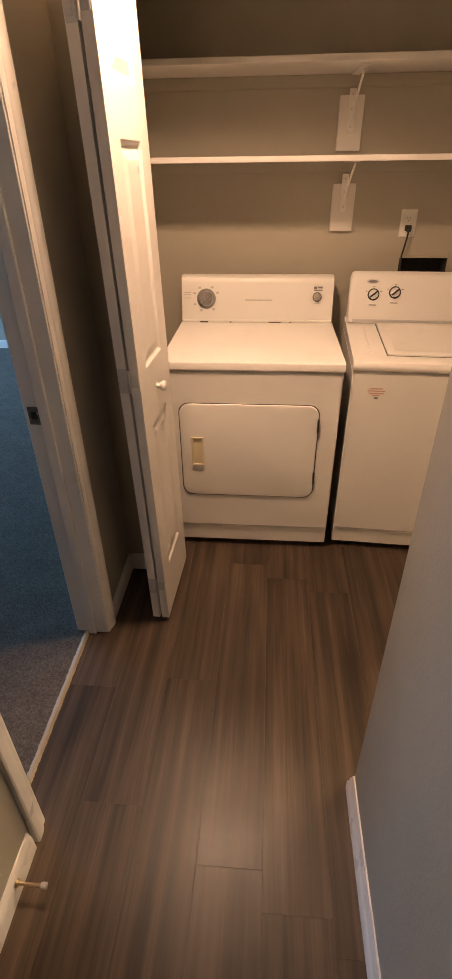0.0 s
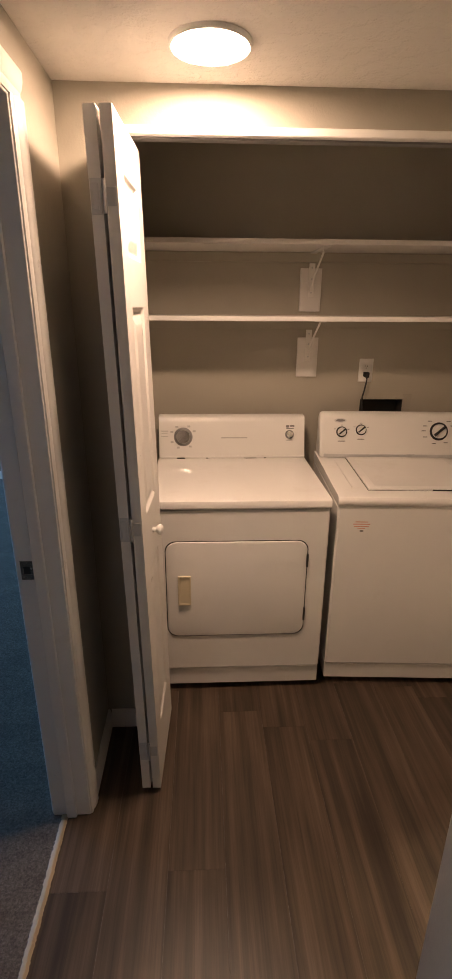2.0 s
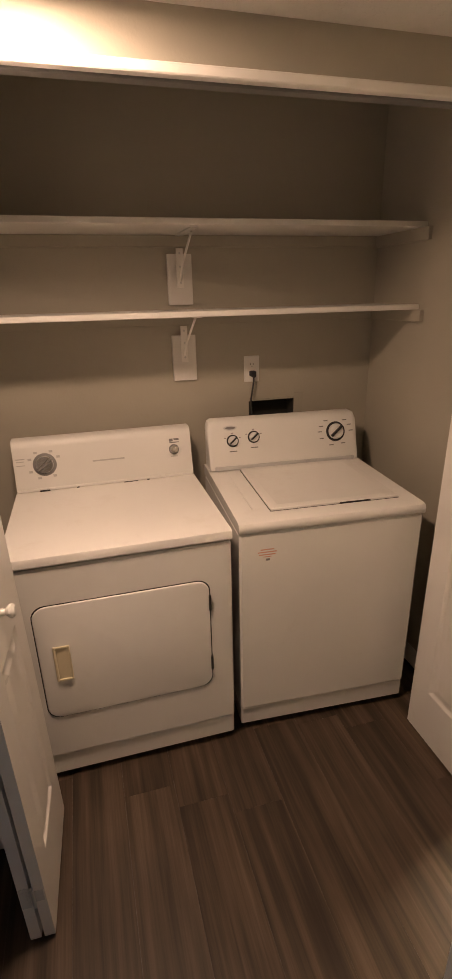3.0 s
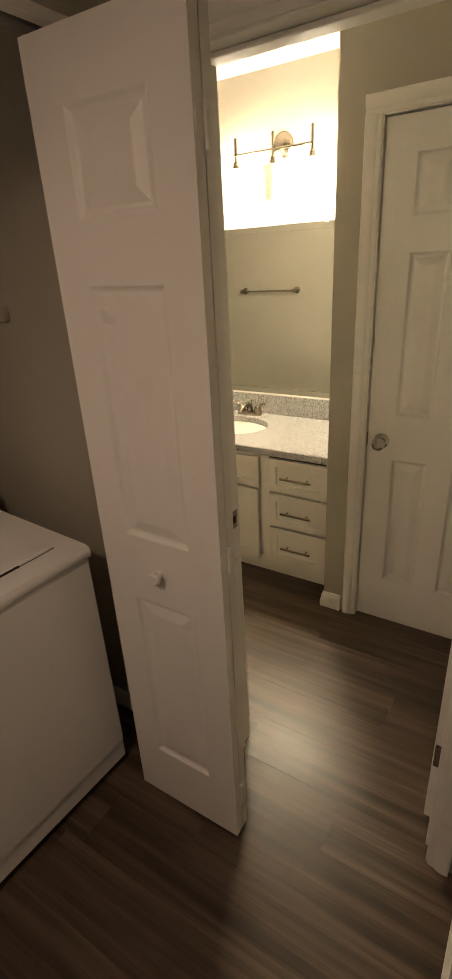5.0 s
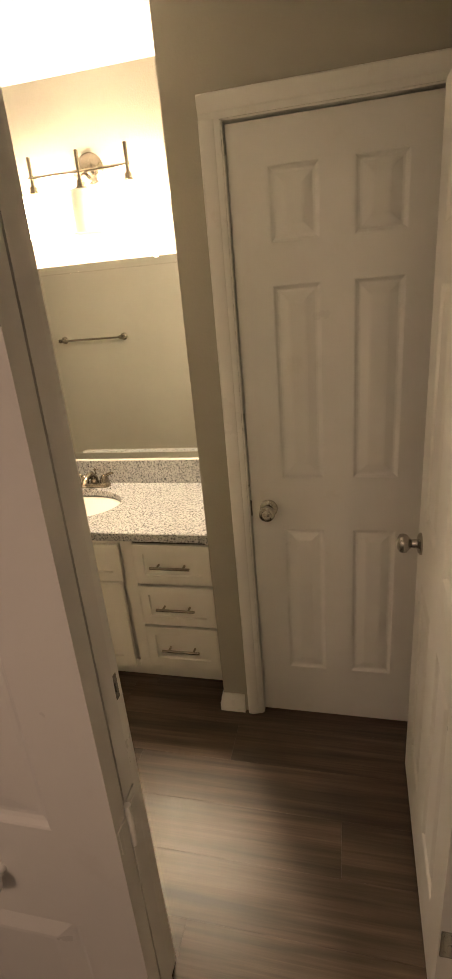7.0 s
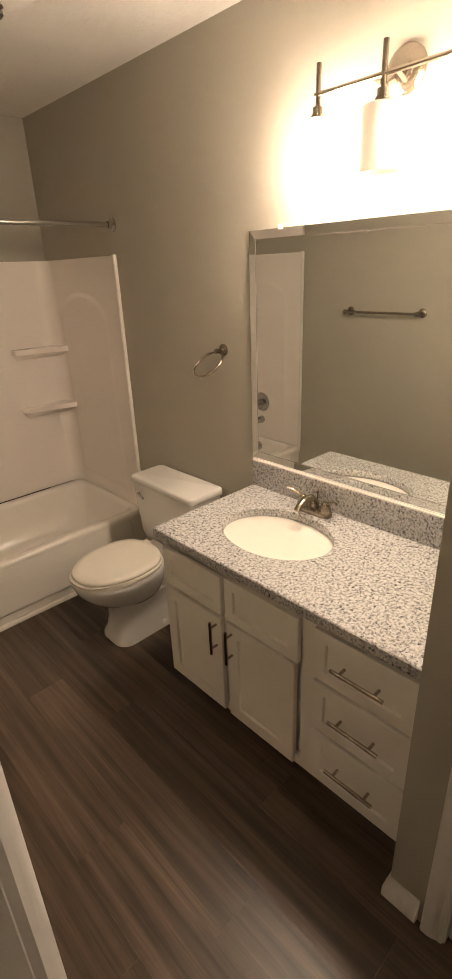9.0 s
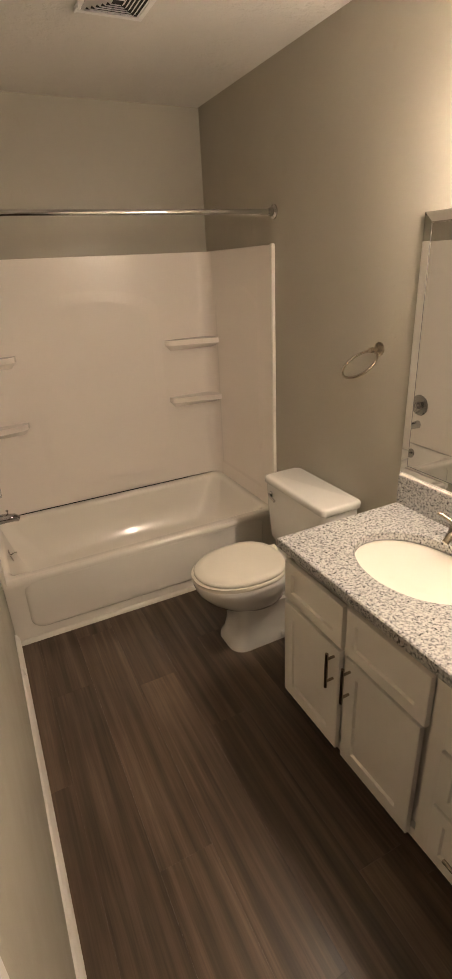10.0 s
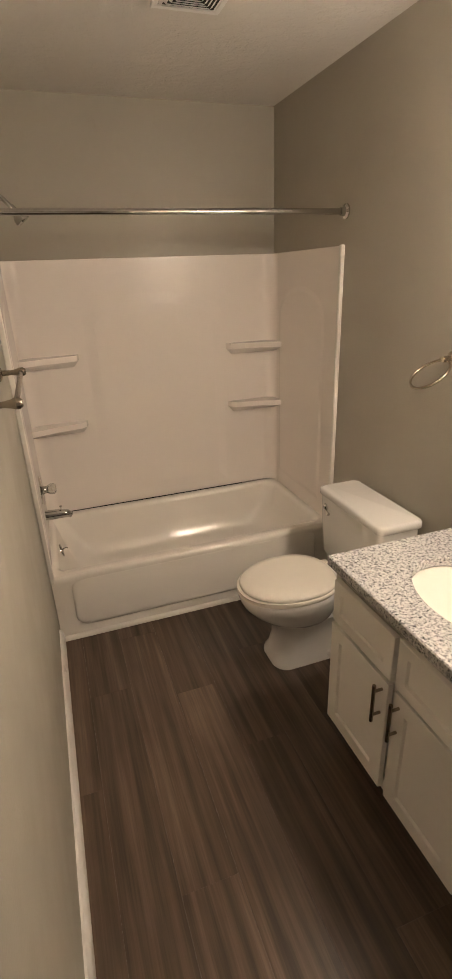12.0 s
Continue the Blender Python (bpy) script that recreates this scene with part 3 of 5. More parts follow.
def panelled_slab(w, h, t, xs, zs):
    """A moulded slab in x (0..w) and z (0..h), thickness t in y (0..t); xs, zs: spans of the panels."""
    bm = bmesh.new()
    cx = sorted({0.0, w, *[c for s in xs for c in s]})
    cz = sorted({0.0, h, *[c for s in zs for c in s]})
    grid = {}

    def corner(x, z, y):
        key = (round(x, 5), round(z, 5), round(y, 5))
        if key not in grid:
            grid[key] = bm.verts.new((x, y, z))
        return grid[key]

    for y0, sgn in ((0.0, 1), (t, -1)):
        for xa, xb in zip(cx, cx[1:]):
            for za, zb in zip(cz, cz[1:]):
                if (xa, xb) in xs and (za, zb) in zs:
                    rings = [[corner(x, z, y0 + sgn * d) for x, z in ((xa + i, za + i), (xb - i, za + i), (xb - i, zb - i), (xa + i, zb - i))] for i, d in LEVELS]
                    for a, b in zip(rings, rings[1:]):
                        for k in range(4):
                            bm.faces.new((a[k], a[(k + 1) % 4], b[(k + 1) % 4], b[k]))
                    bm.faces.new(rings[-1])
                else:
                    bm.faces.new([corner(x, z, y0) for x, z in ((xa, za), (xb, za), (xb, zb), (xa, zb))])
    for za, zb in zip(cz, cz[1:]):
        for x in (0.0, w):
            bm.faces.new([corner(x, za, 0), corner(x, zb, 0), corner(x, zb, t), corner(x, za, t)])
    for xa, xb in zip(cx, cx[1:]):
        for z in (0.0, h):
            bm.faces.new([corner(xa, z, 0), corner(xb, z, 0), corner(xb, z, t), corner(xa, z, t)])
    return bm


ZS = [(0.215, 0.825), (1.020, 1.618), (1.740, 1.930)]


def round_knob(parent, x, z, y, s, material, label):
    """A round door knob on its rose, standing out along y by the sign s."""
    bm = bmesh.new()
    lathe(bm, (x, y, z), (0, s, 0), [(0, 0), (0.032, 0), (0.032, 0.004), (0.026, 0.009), (0.014, 0.012), (0.012, 0.026), (0.017, 0.032), (0.026, 0.040), (0.0285, 0.050), (0.026, 0.059), (0.018, 0.064), (0.016, 0.061), (0.006, 0.061), (0, 0.063)], 28)
    return part("knob", bm, material, parent, label)


def butt_hinge(parent, x, y, z, s):
    """Leaf on the slab's edge and a knuckle at the corner."""
    bm = bmesh.new()
    quad_box(bm, x - 0.002 * s, y + 0.002, z - 0.045, x, y + 0.032, z + 0.045, 0.0006)
    rod(bm, (x - 0.004 * s, y - 0.005, z - 0.046), (x - 0.004 * s, y - 0.005, z + 0.046), 0.006, 10)
    for dz in (-0.028, 0.0, 0.028):
        lathe(bm, (x - 0.002 * s, y + 0.016 + (0.006 if dz else -0.004), z + dz), (-s, 0, 0), [(0, 0.0012), (0.0035, 0.001), (0.004, 0)], 8)
    return part("hinge", bm, M_STEEL, parent, "brushed steel butt hinge")


def linen_door():
    w = LIN_Y1 - LIN_Y0 - 0.036 - 0.006
    root = thing("door_1", pose(0.900, LIN_Y1 - 0.021, 0.012, 0, 0, -90), "closed white six-panel linen closet door", "door")
    root["kind"] = "structure"
    part("slab", panelled_slab(w, 2.068, 0.035, [(0.112, 0.254), (w - 0.254, w - 0.112)], [(0.228, 0.838), (1.032, 1.646), (1.762, 1.956)]), M_DOOR, root, smooth=0)
    round_knob(root, 0.062, 0.918, 0.0, -1, M_STEEL, "brushed nickel door knob")
    bm = bmesh.new()
    quad_box(bm, -0.004, -0.001, 0.888, 0.002, 0.004, 0.948, 0.001)
    part("latch_plate", bm, M_STEEL, root)


linen_door()


def bath_door():
    root = thing("door_2", pose(0.004, 1.231, 0.014, 0, 0, -0.9), "open white six-panel bathroom door", "door")
    root["kind"] = "structure"
    w = 0.698
    part("slab", panelled_slab(w, 2.03, 0.035, [(0.115, 0.290), (w - 0.290, w - 0.115)], ZS), M_DOOR, root, smooth=0)
    round_knob(root, w - 0.062, 0.925, 0.035, 1, M_STEEL, "brushed nickel door knob")
    round_knob(root, w - 0.062, 0.925, 0.0, -1, M_STEEL, "brushed nickel door knob")
    for z in (0.277, 1.066, 1.84):
        butt_hinge(root, 0.0, 0.0, z, 1)


bath_door()


def jamb_strike(parent, x, y, z, s, label):
    bm = bmesh.new()
    for a, b in ((-0.029, -0.012), (0.012, 0.029)):
        quad_box(bm, x - 0.017, y, z + a, x + 0.017, y + 0.002 * s, z + b, 0.0004)
    for a, b in ((-0.017, -0.009), (0.009, 0.017)):
        quad_box(bm, x + a, y, z - 0.012, x + b, y + 0.002 * s, z + 0.012, 0.0004)
    part("strike_plate", bm, M_STEEL, parent, label)
    part("latch_hole", boxes((x - 0.009, y, z - 0.012, x + 0.009, y + 0.0008 * s, z + 0.012)), M_GAP, parent)


jamb_strike(bed_frame, -2.052, BED_Y1 - 0.018, 0.944, -1, "brushed steel strike plate")
jamb_strike(bath_frame, -0.028, BATH_Y1 - 0.018, 0.95, -1, "brushed steel strike plate")
for z in (0.291, 1.080, 1.854):
    part("hinge_leaf", boxes((-0.034, BATH_Y0 + 0.0175, z - 0.045, -0.001, BATH_Y0 + 0.0195, z + 0.045), ch=0.0005), M_STEEL, bath_frame, "brushed steel hinge leaf")


def bifold(name, m, s, label, gap=0.0325):
    """Two folded leaves that stand out from the jamb along local -y; the visible leaf faces local x * s, and lies at x = 0."""
    root = thing(name, m, label, "bifold door", "laundry closet doors")
    w, h, t = 0.380, 2.045, 0.0286
    span = [(0.090, 0.290)]
    for nm, x in (("leaf", 0.0), ("leaf", -s * gap)):
        ob = part(nm, panelled_slab(w, h, t, span, ZS), M_DOOR, root, smooth=0)
        if s > 0:
            ob.matrix_local = pose(x, 0, 0, 0, 0, 90)
        else:
            ob.matrix_local = Matrix.Translation((x, 0, 0)) @ Matrix(((0, 1, 0, 0), (1, 0, 0, 0), (0, 0, 1, 0), (0, 0, 0, 1)))
    for z in (0.171, 1.010, 1.862):
        bm = bmesh.new()
        quad_box(bm, -s * 0.004, -0.002, z - 0.020, -s * 0.027, 0.0, z + 0.020, 0.0005)
        quad_box(bm, -s * (gap + 0.002), -0.002, z - 0.038, -s * (gap + 0.0265), 0.0, z + 0.038, 0.0005)
        quad_box(bm, -s * (gap + 0.008), -0.0035, z - 0.028, -s * (gap + 0.022), -0.0015, z + 0.028, 0.0008)
        rod(bm, (-s * 0.0305, -0.004, z - 0.036), (-s * 0.0305, -0.004, z + 0.036), 0.0045, 10)
        quad_box(bm, -s * 0.011, -0.0022, z - 0.020, -s * 0.0285, -0.0003, z + 0.020, 0.0005)
        part("hinge", bm, M_ALU if s > 0 else M_TRIM, root, "grey steel hinge" if s > 0 else "white painted hinge")
    bm = bmesh.new()
    lathe(bm, (0, 0.190, 0.925), (s, 0, 0), [(0, 0), (0.010, 0), (0.009, 0.010), (0.012, 0.014), (0.0175, 0.020), (0.018, 0.027), (0.013, 0.033), (0, 0.035)], 20)
    part("knob", bm, M_PLASTIC, root, "small white round knob")
    bm = bmesh.new()
    rod(bm, (-s * 0.047, w - 0.03, h), (-s * 0.047, w - 0.03, h + 0.020), 0.006, 10)
    part("pivot", bm, M_ALU, root)
    return root


bifold("bifold_door", pose(-1.722, 1.755, 0.016, 0, -0.95, -2.5), 1, "folded open white panelled bifold closet door", 0.037)
bifold("bifold_door", pose(-0.356, 1.748, 0.016, 0.52, 0, 0.4), -1, "folded open white panelled bifold closet door with painted hinges")


def wpart(name, bm, material, root, label="", under=None, smooth=35):
    """As part(), for a bmesh given in world metres under an unturned root."""
    bmesh.ops.translate(bm, verts=bm.verts[:], vec=-root.location)
    return part(name, bm, material, under or root, label, smooth)


# ---------- laundry closet ----------
def slope_point(y0, z0, k, z, out=0.0):
    """y on a face that leans back by k metres a metre."""
    return y0 + (z - z0) * k - out


def dial(root, x, z, y, k, r, dark, label):
    """A control knob on a sloped console face, with bezel, body and grip."""
    n = Vector((0, -1, k)).normalized()
    o = Vector((x, y, z))
    bm = bmesh.new()
    lathe(bm, o, n, [(0, 0), (r * 1.28, 0), (r * 1.28, 0.002), (r * 1.05, 0.004), (0, 0.004)], 32)
    bezel = part("bezel", bm, M_DARK if dark else M_INK, root)
    bm = bmesh.new()
    lathe(bm, o, n, [(0, 0.003), (r, 0.003), (r, 0.010), (r * 0.9, 0.016), (0, 0.017)], 32)
    part("knob", bm, M_PLASTIC if dark else M_SILVER, root, label)
    d, u, w = basis(n)
    a = radians(40)
    g = u * math.cos(a) + w * math.sin(a)
    bm = bmesh.new()
    side = d.cross(g) * (r * 0.2)
    ends = [o + g * (r * 0.95 * s) for s in (-1, 1)]
    loops = [[p + side + d * 0.014, p - side + d * 0.014, p - side * 0.6 + d * 0.026, p + side * 0.6 + d * 0.026] for p in ends]
    loft(bm, loops)
    part("grip", bm, M_DARK if dark else M_SILVER, root)


def print_bars(root, rows, y0, z0, k, material=None):
    """Unreadable print as bars on a sloped console face: rows of x, z, width, height."""
    bm = bmesh.new()
    for x, z, w, h in rows:
        pts = [(x + sx * w / 2, slope_point(y0, z0, k, z + sz * h / 2, 0.0007), z + sz * h / 2) for sx, sz in ((-1, -1), (1, -1), (1, 1), (-1, 1))]
        back = [(px, py + 0.0012, pz) for px, py, pz in pts]
        loft(bm, [pts, back])
    part("printing", bm, material or M_INK, root)["kind"] = "stuff"


def dryer():
    root = thing("dryer", pose(-1.416, 2.258, 0.0), "white front-loading clothes dryer with a chrome dial", "dryer")
    hw = 0.364
    part("body", boxes((-hw, 0.014, 0.119, hw, 0.69, 0.880), (-hw + 0.002, 0.041, 0.030, hw - 0.002, 0.69, 0.119), ch=0.004), M_ENAMEL, root)
    part("front_panel", boxes((-hw + 0.001, 0.0, 0.122, hw - 0.001, 0.02, 0.876), ch=0.006), M_ENAMEL, root)
    part("kick_panel", boxes((-hw + 0.001, 0.009, 0.030, hw - 0.001, 0.04, 0.119), ch=0.004), M_ENAMEL, root)
    bm = bmesh.new()
    extrude_poly(bm, [(-0.004, 0.886), (-0.008, 0.891), (-0.008, 0.911), (-0.005, 0.918), (0.004, 0.922), (0.69, 0.922), (0.69, 0.886)], "x", -hw - 0.001, hw + 0.001)
    part("top_panel", bm, M_ENAMEL, root)
    for x in (-0.30, 0.30):
        for y in (0.07, 0.62):
            bm = bmesh.new()
            rod(bm, (x, y, 0.0), (x, y, 0.03), 0.018, 14)
            part("foot", bm, M_DARK, root)
    cx, cz, hx, hz = -0.0105, 0.520, 0.2905, 0.223
    # The first, dark plate shows round the door as the groove's shade.
    for nm, grow, ya, yb, mat in (("door_gap", 0.005, -0.0015, 0.004, M_GAP), ("door", 0.0, -0.006, 0.004, M_ENAMEL)):
        bm = bmesh.new()
        rings = []
        for inset, y in ((0.0, yb), (0.0, ya + 0.004), (0.002, ya + 0.001), (0.006, ya)):
            rings.append([(x, y, z) for x, z in round_rect(cx, cz, hx + grow - inset, hz + grow - inset, 0.045)])
        loft(bm, rings)
        ob = part(nm, bm, mat, root)
        if nm == "door":
            door = ob
    # cream finger pull
    bm = bmesh.new()
    x0, x1, z0, z1 = -0.254, -0.200, 0.455, 0.592
    for r in ((x0, -0.015, z0, x0 + 0.008, -0.009, z1), (x1 - 0.006, -0.015, z0, x1, -0.009, z1), (x0 + 0.008, -0.015, z1 - 0.008, x1 - 0.006, -0.009, z1), (x0 + 0.008, -0.015, z0, x1 - 0.006, -0.009, z0 + 0.008)):
        quad_box(bm, *r, ch=0.0015)
    extrude_poly(bm, [(x0 + 0.008, -0.0095), (x0 + 0.016, -0.0105), (x1 - 0.02, -0.0112), (x1 - 0.006, -0.0145), (x1 - 0.006, -0.009), (x0 + 0.008, -0.009)], "z", z0 + 0.008, z1 - 0.008)
    part("handle", bm, M_CREAM, door, "cream moulded finger pull")
    for z in (0.40, 0.655):
        part("hinge", boxes((0.276, -0.012, z - 0.03, 0.284, -0.002, z + 0.03), ch=0.001), M_GAP, door)
    y0, z0, k = 0.585, 0.939, 0.237
    bm = bmesh.new()
    prof = [(0.592, 0.922), (0.585, 0.928), (0.585, 0.939), (0.622, 1.095), (0.627, 1.113), (0.637, 1.122), (0.650, 1.125), (0.690, 1.125), (0.690, 0.922)]
    extrude_poly(bm, prof, "x", -0.362, 0.362)
    part("console", bm, M_PLASTIC, root)
    part("console_strip", boxes((-0.362, 0.5815, 0.923, 0.362, 0.590, 0.935), ch=0.002), M_ENAMEL, root)
    dial(root, -0.243, 1.027, slope_point(y0, z0, k, 1.027), k, 0.036, False, "silver timer dial")
    dial(root, 0.287, 1.037, slope_point(y0, z0, k, 1.037), k, 0.017, False, "silver push knob")
    rows = [(-0.243 + 0.062 * math.cos(a), 1.027 + 0.056 * math.sin(a), 0.014, 0.009) for a in (0.5, 1.1, 2.1, 2.7, 3.6, 4.3, 5.3)]
    print_bars(root, rows, y0, z0, k, M_PALEINK)
    print_bars(root, [(-0.335, 1.055, 0.035, 0.004), (-0.335, 1.045, 0.030, 0.003), (-0.335, 1.030, 0.032, 0.003), (0.01, 1.022, 0.13, 0.006), (0.287, 1.008, 0.03, 0.003)], y0, z0, k, M_PALEINK)
    print_bars(root, [(0.277, 1.076, 0.016, 0.012), (0.300, 1.078, 0.022, 0.008), (0.290, 1.066, 0.04, 0.004)], y0, z0, k)
    part("vent_slot", boxes((-0.275, 0.576, 0.9222, -0.235, 0.5815, 0.9275), (-0.13, 0.5785, 0.9222, -0.12, 0.5815, 0.926), (0.06, 0.5785, 0.9222, 0.12, 0.5815, 0.925), (0.16, 0.5785, 0.9222, 0.17, 0.5815, 0.926)), M_GAP, root)["kind"] = "stuff"


dryer()


def washer():
    root = thing("washing_machine", pose(-0.667, 2.262, 0.0, 0, 0, -3.3), "white top-loading washing machine standing slightly askew", "washing machine")
    hw = 0.351
    part("body", boxes((-hw, 0.0, 0.112, hw, 0.66, 0.880), ch=0.008), M_ENAMEL, root)
    part("kick_panel", boxes((-hw + 0.001, 0.008, 0.030, hw - 0.001, 0.655, 0.110), ch=0.004), M_ENAMEL, root)
    for x in (-0.29, 0.29):
        for y in (0.06, 0.60):
            bm = bmesh.new()
            rod(bm, (x, y, 0.0), (x, y, 0.03), 0.018, 14)
            part("foot", bm, M_DARK, root)
    bm = bmesh.new()
    extrude_poly(bm, [(-0.003, 0.885), (-0.007, 0.891), (-0.007, 0.911), (-0.001, 0.920), (0.014, 0.924), (0.66, 0.930), (0.66, 0.885)], "x", -hw - 0.002, hw + 0.002)
    part("top_panel", bm, M_ENAMEL, root)
    tilt = 0.006 / 0.646
    x0, x1, ya, yb = -0.215, 0.285, 0.075, 0.528

    def top(y):
        return 0.924 + (y - 0.014) * tilt
    # Dark plate whose rim paints the shade in the groove round the lid.
    bm = bmesh.new()
    loft(bm, [[(x0 - 0.003, ya - 0.003, top(ya) + 0.0004), (x1 + 0.003, ya - 0.003, top(ya) + 0.0004), (x1 + 0.003, yb, top(yb) + 0.0004), (x0 - 0.003, yb, top(yb) + 0.0004)],
              [(x0 - 0.003, ya - 0.003, top(ya) + 0.0012), (x1 + 0.003, ya - 0.003, top(ya) + 0.0012), (x1 + 0.003, yb, top(yb) + 0.0012), (x0 - 0.003, yb, top(yb) + 0.0012)]])
    part("lid_gap", bm, M_GAP, root)
    bm = bmesh.new()
    rings = []
    for i, h in ((0.0, 0.0005), (0.0, 0.007), (0.003, 0.010), (0.03, 0.010), (0.036, 0.0085)):
        rings.append([(x, y, top(y) + h) for x, y in ((x0 + i, ya + i), (x1 - i, ya + i), (x1 - i, yb - i), (x0 + i, yb - i))])
    loft(bm, rings)
    lid = part("lid", bm, M_ENAMEL, root)
    # Solid dark block paints the shadow of the slot under the lid's edge.
    part("finger_slot_shade", boxes((0.05, ya - 0.004, top(ya) + 0.0005, 0.17, ya + 0.001, top(ya) + 0.006)), M_GAP, lid)
    bm = bmesh.new()
    quad_box(bm, -0.278, 0.10, top(0.10) + 0.0002, -0.274, 0.50, top(0.3) + 0.002)
    part("moulded_rib", bm, M_ENAMEL, root)
    y0, z0, k = 0.540, 0.953, 0.303
    bm = bmesh.new()
    loops = []
    for x, s in ((-0.345, 0.90), (-0.338, 0.97), (-0.325, 1.0), (0.325, 1.0), (0.338, 0.97), (0.345, 0.90)):
        prof = [(0.545, 0.930), (0.538, 0.936), (0.540, 0.953), (0.590, 1.118), (0.598, 1.134), (0.612, 1.143), (0.650, 1.143), (0.658, 1.134), (0.658, 0.930)]
        loops.append([(x, 0.59 + (y - 0.59) * s, 0.930 + (z - 0.930) * s) for y, z in prof])
    loft(bm, loops)
    part("console", bm, M_PLASTIC, root)
    part("console_strip", boxes((-0.325, 0.5345, 0.932, 0.325, 0.545, 0.950), ch=0.002), M_ALU, root, "grey trim strip")
    dial(root, -0.238, 1.054, slope_point(y0, z0, k, 1.054), k, 0.021, True, "white knob on a black bezel")
    dial(root, -0.142, 1.064, slope_point(y0, z0, k, 1.064), k, 0.021, True, "white knob on a black bezel")
    dial(root, 0.243, 1.060, slope_point(y0, z0, k, 1.060), k, 0.035, True, "white timer dial on a black bezel")
    rows = [(0.243 + 0.075 * math.cos(a), 1.060 + 0.060 * math.sin(a), 0.020, 0.004) for a in (0.0, 0.45, 0.9, 2.2, 2.7, 3.1, 3.6, 4.4, 5.2)]
    rows += [(cx + 0.036 * math.cos(a), cz + 0.032 * math.sin(a), 0.009, 0.003) for cx, cz in ((-0.238, 1.054), (-0.142, 1.064)) for a in (0.4, 1.57, 2.7)]
    rows += [(-0.238, 1.010, 0.034, 0.004), (-0.142, 1.020, 0.034, 0.004)]
    print_bars(root, rows, y0, z0, k)
    o = Vector((-0.245, slope_point(y0, z0, k, 1.108), 1.108))
    bm = bmesh.new()
    lathe(bm, o, (0, -1, k), [(0, 0), (0.030, 0), (0.029, 0.002), (0, 0.002)], 28, 1.0, 0.36)
    part("badge", bm, M_ALU, root, "oval grey maker's badge")
    bm = bmesh.new()
    lathe(bm, o, (0, -1, k), [(0, 0.0022), (0.022, 0.0022), (0.0, 0.0028)], 24, 1.0, 0.28)
    part("badge_field", bm, M_INK, root)
    rows = [(-0.275, -0.0006, 0.812, -0.225, 0.0, 0.816), (-0.285, -0.0006, 0.802, -0.215, 0.0, 0.806), (-0.28, -0.0006, 0.792, -0.22, 0.0, 0.796), (-0.265, -0.0006, 0.784, -0.235, 0.0, 0.787)]
    part("sticker", boxes(*rows), M_RED, root, "worn red printed sticker")
    part("sticker_code", boxes((-0.255, -0.0006, 0.770, -0.240, 0.0, 0.778)), M_INK, root)


washer()


def closet_shelf(z, label):
    root = thing("shelf", pose(-1.03, 2.84, z), label, "shelf", "laundry closet shelves")
    hx0, hx1 = WX + 1.03 + 0.002, PX + 1.03 - 0.002
    bm = boxes((hx0, -0.165, -0.018, hx1, 0.179, 0.0), ch=0.002)
    part("board", bm, M_SHELF, root)
    part("front_edge", boxes((hx0, -0.171, -0.019, hx1, -0.1655, 0.001), ch=0.0015), M_SHELF, root)
    for xa, xb in ((hx0, hx0 + 0.018), (hx1 - 0.018, hx1)):
        part("end_cleat", boxes((xa, -0.205, -0.066, xb, 0.179, -0.0195), ch=0.002), M_WALL, root)
    part("back_cleat", boxes((hx0 + 0.018, 0.162, -0.062, hx1 - 0.018, 0.179, -0.0185), ch=0.002), M_WALL, root)


closet_shelf(1.897, "white painted upper laundry closet shelf")
closet_shelf(1.598, "white painted lower laundry closet shelf")


def shelf_bracket(x, ztop, z0, z1):
    root = thing("shelf_bracket", pose(x, BACK, ztop), "white steel shelf bracket on a painted backing board", "bracket", "shelf brackets")
    part("backing_board", boxes((-0.052, -0.018, z0 - ztop, 0.050, -0.001, z1 - ztop), ch=0.0015), M_SHELF, root)
    bm = bmesh.new()
    quad_box(bm, -0.014, -0.024, -0.215, 0.014, -0.0185, -0.066, 0.001)
    part("upright", bm, M_TRIM, root)
    bm = bmesh.new()
    tube(bm, [(0.0, -0.024, -0.185), (0.004, -0.07, -0.12), (0.010, -0.215, -0.028)], 0.0048, 8)
    part("strut", bm, M_TRIM, root)
    part("arm", boxes((-0.012, -0.30, -0.0235, 0.018, -0.02, -0.019), ch=0.0008), M_TRIM, root)
    for dz in (-0.085, -0.135, -0.195):
        bm = bmesh.new()
        lathe(bm, (0, -0.024, dz), (0, -1, 0), [(0.0045, 0), (0.004, 0.002), (0, 0.0025)], 10)
        part("screw", bm, M_ALU, root)


shelf_bracket(-1.037, 1.897, 1.616, 1.810)
shelf_bracket(-1.034, 1.598, 1.304, 1.494)


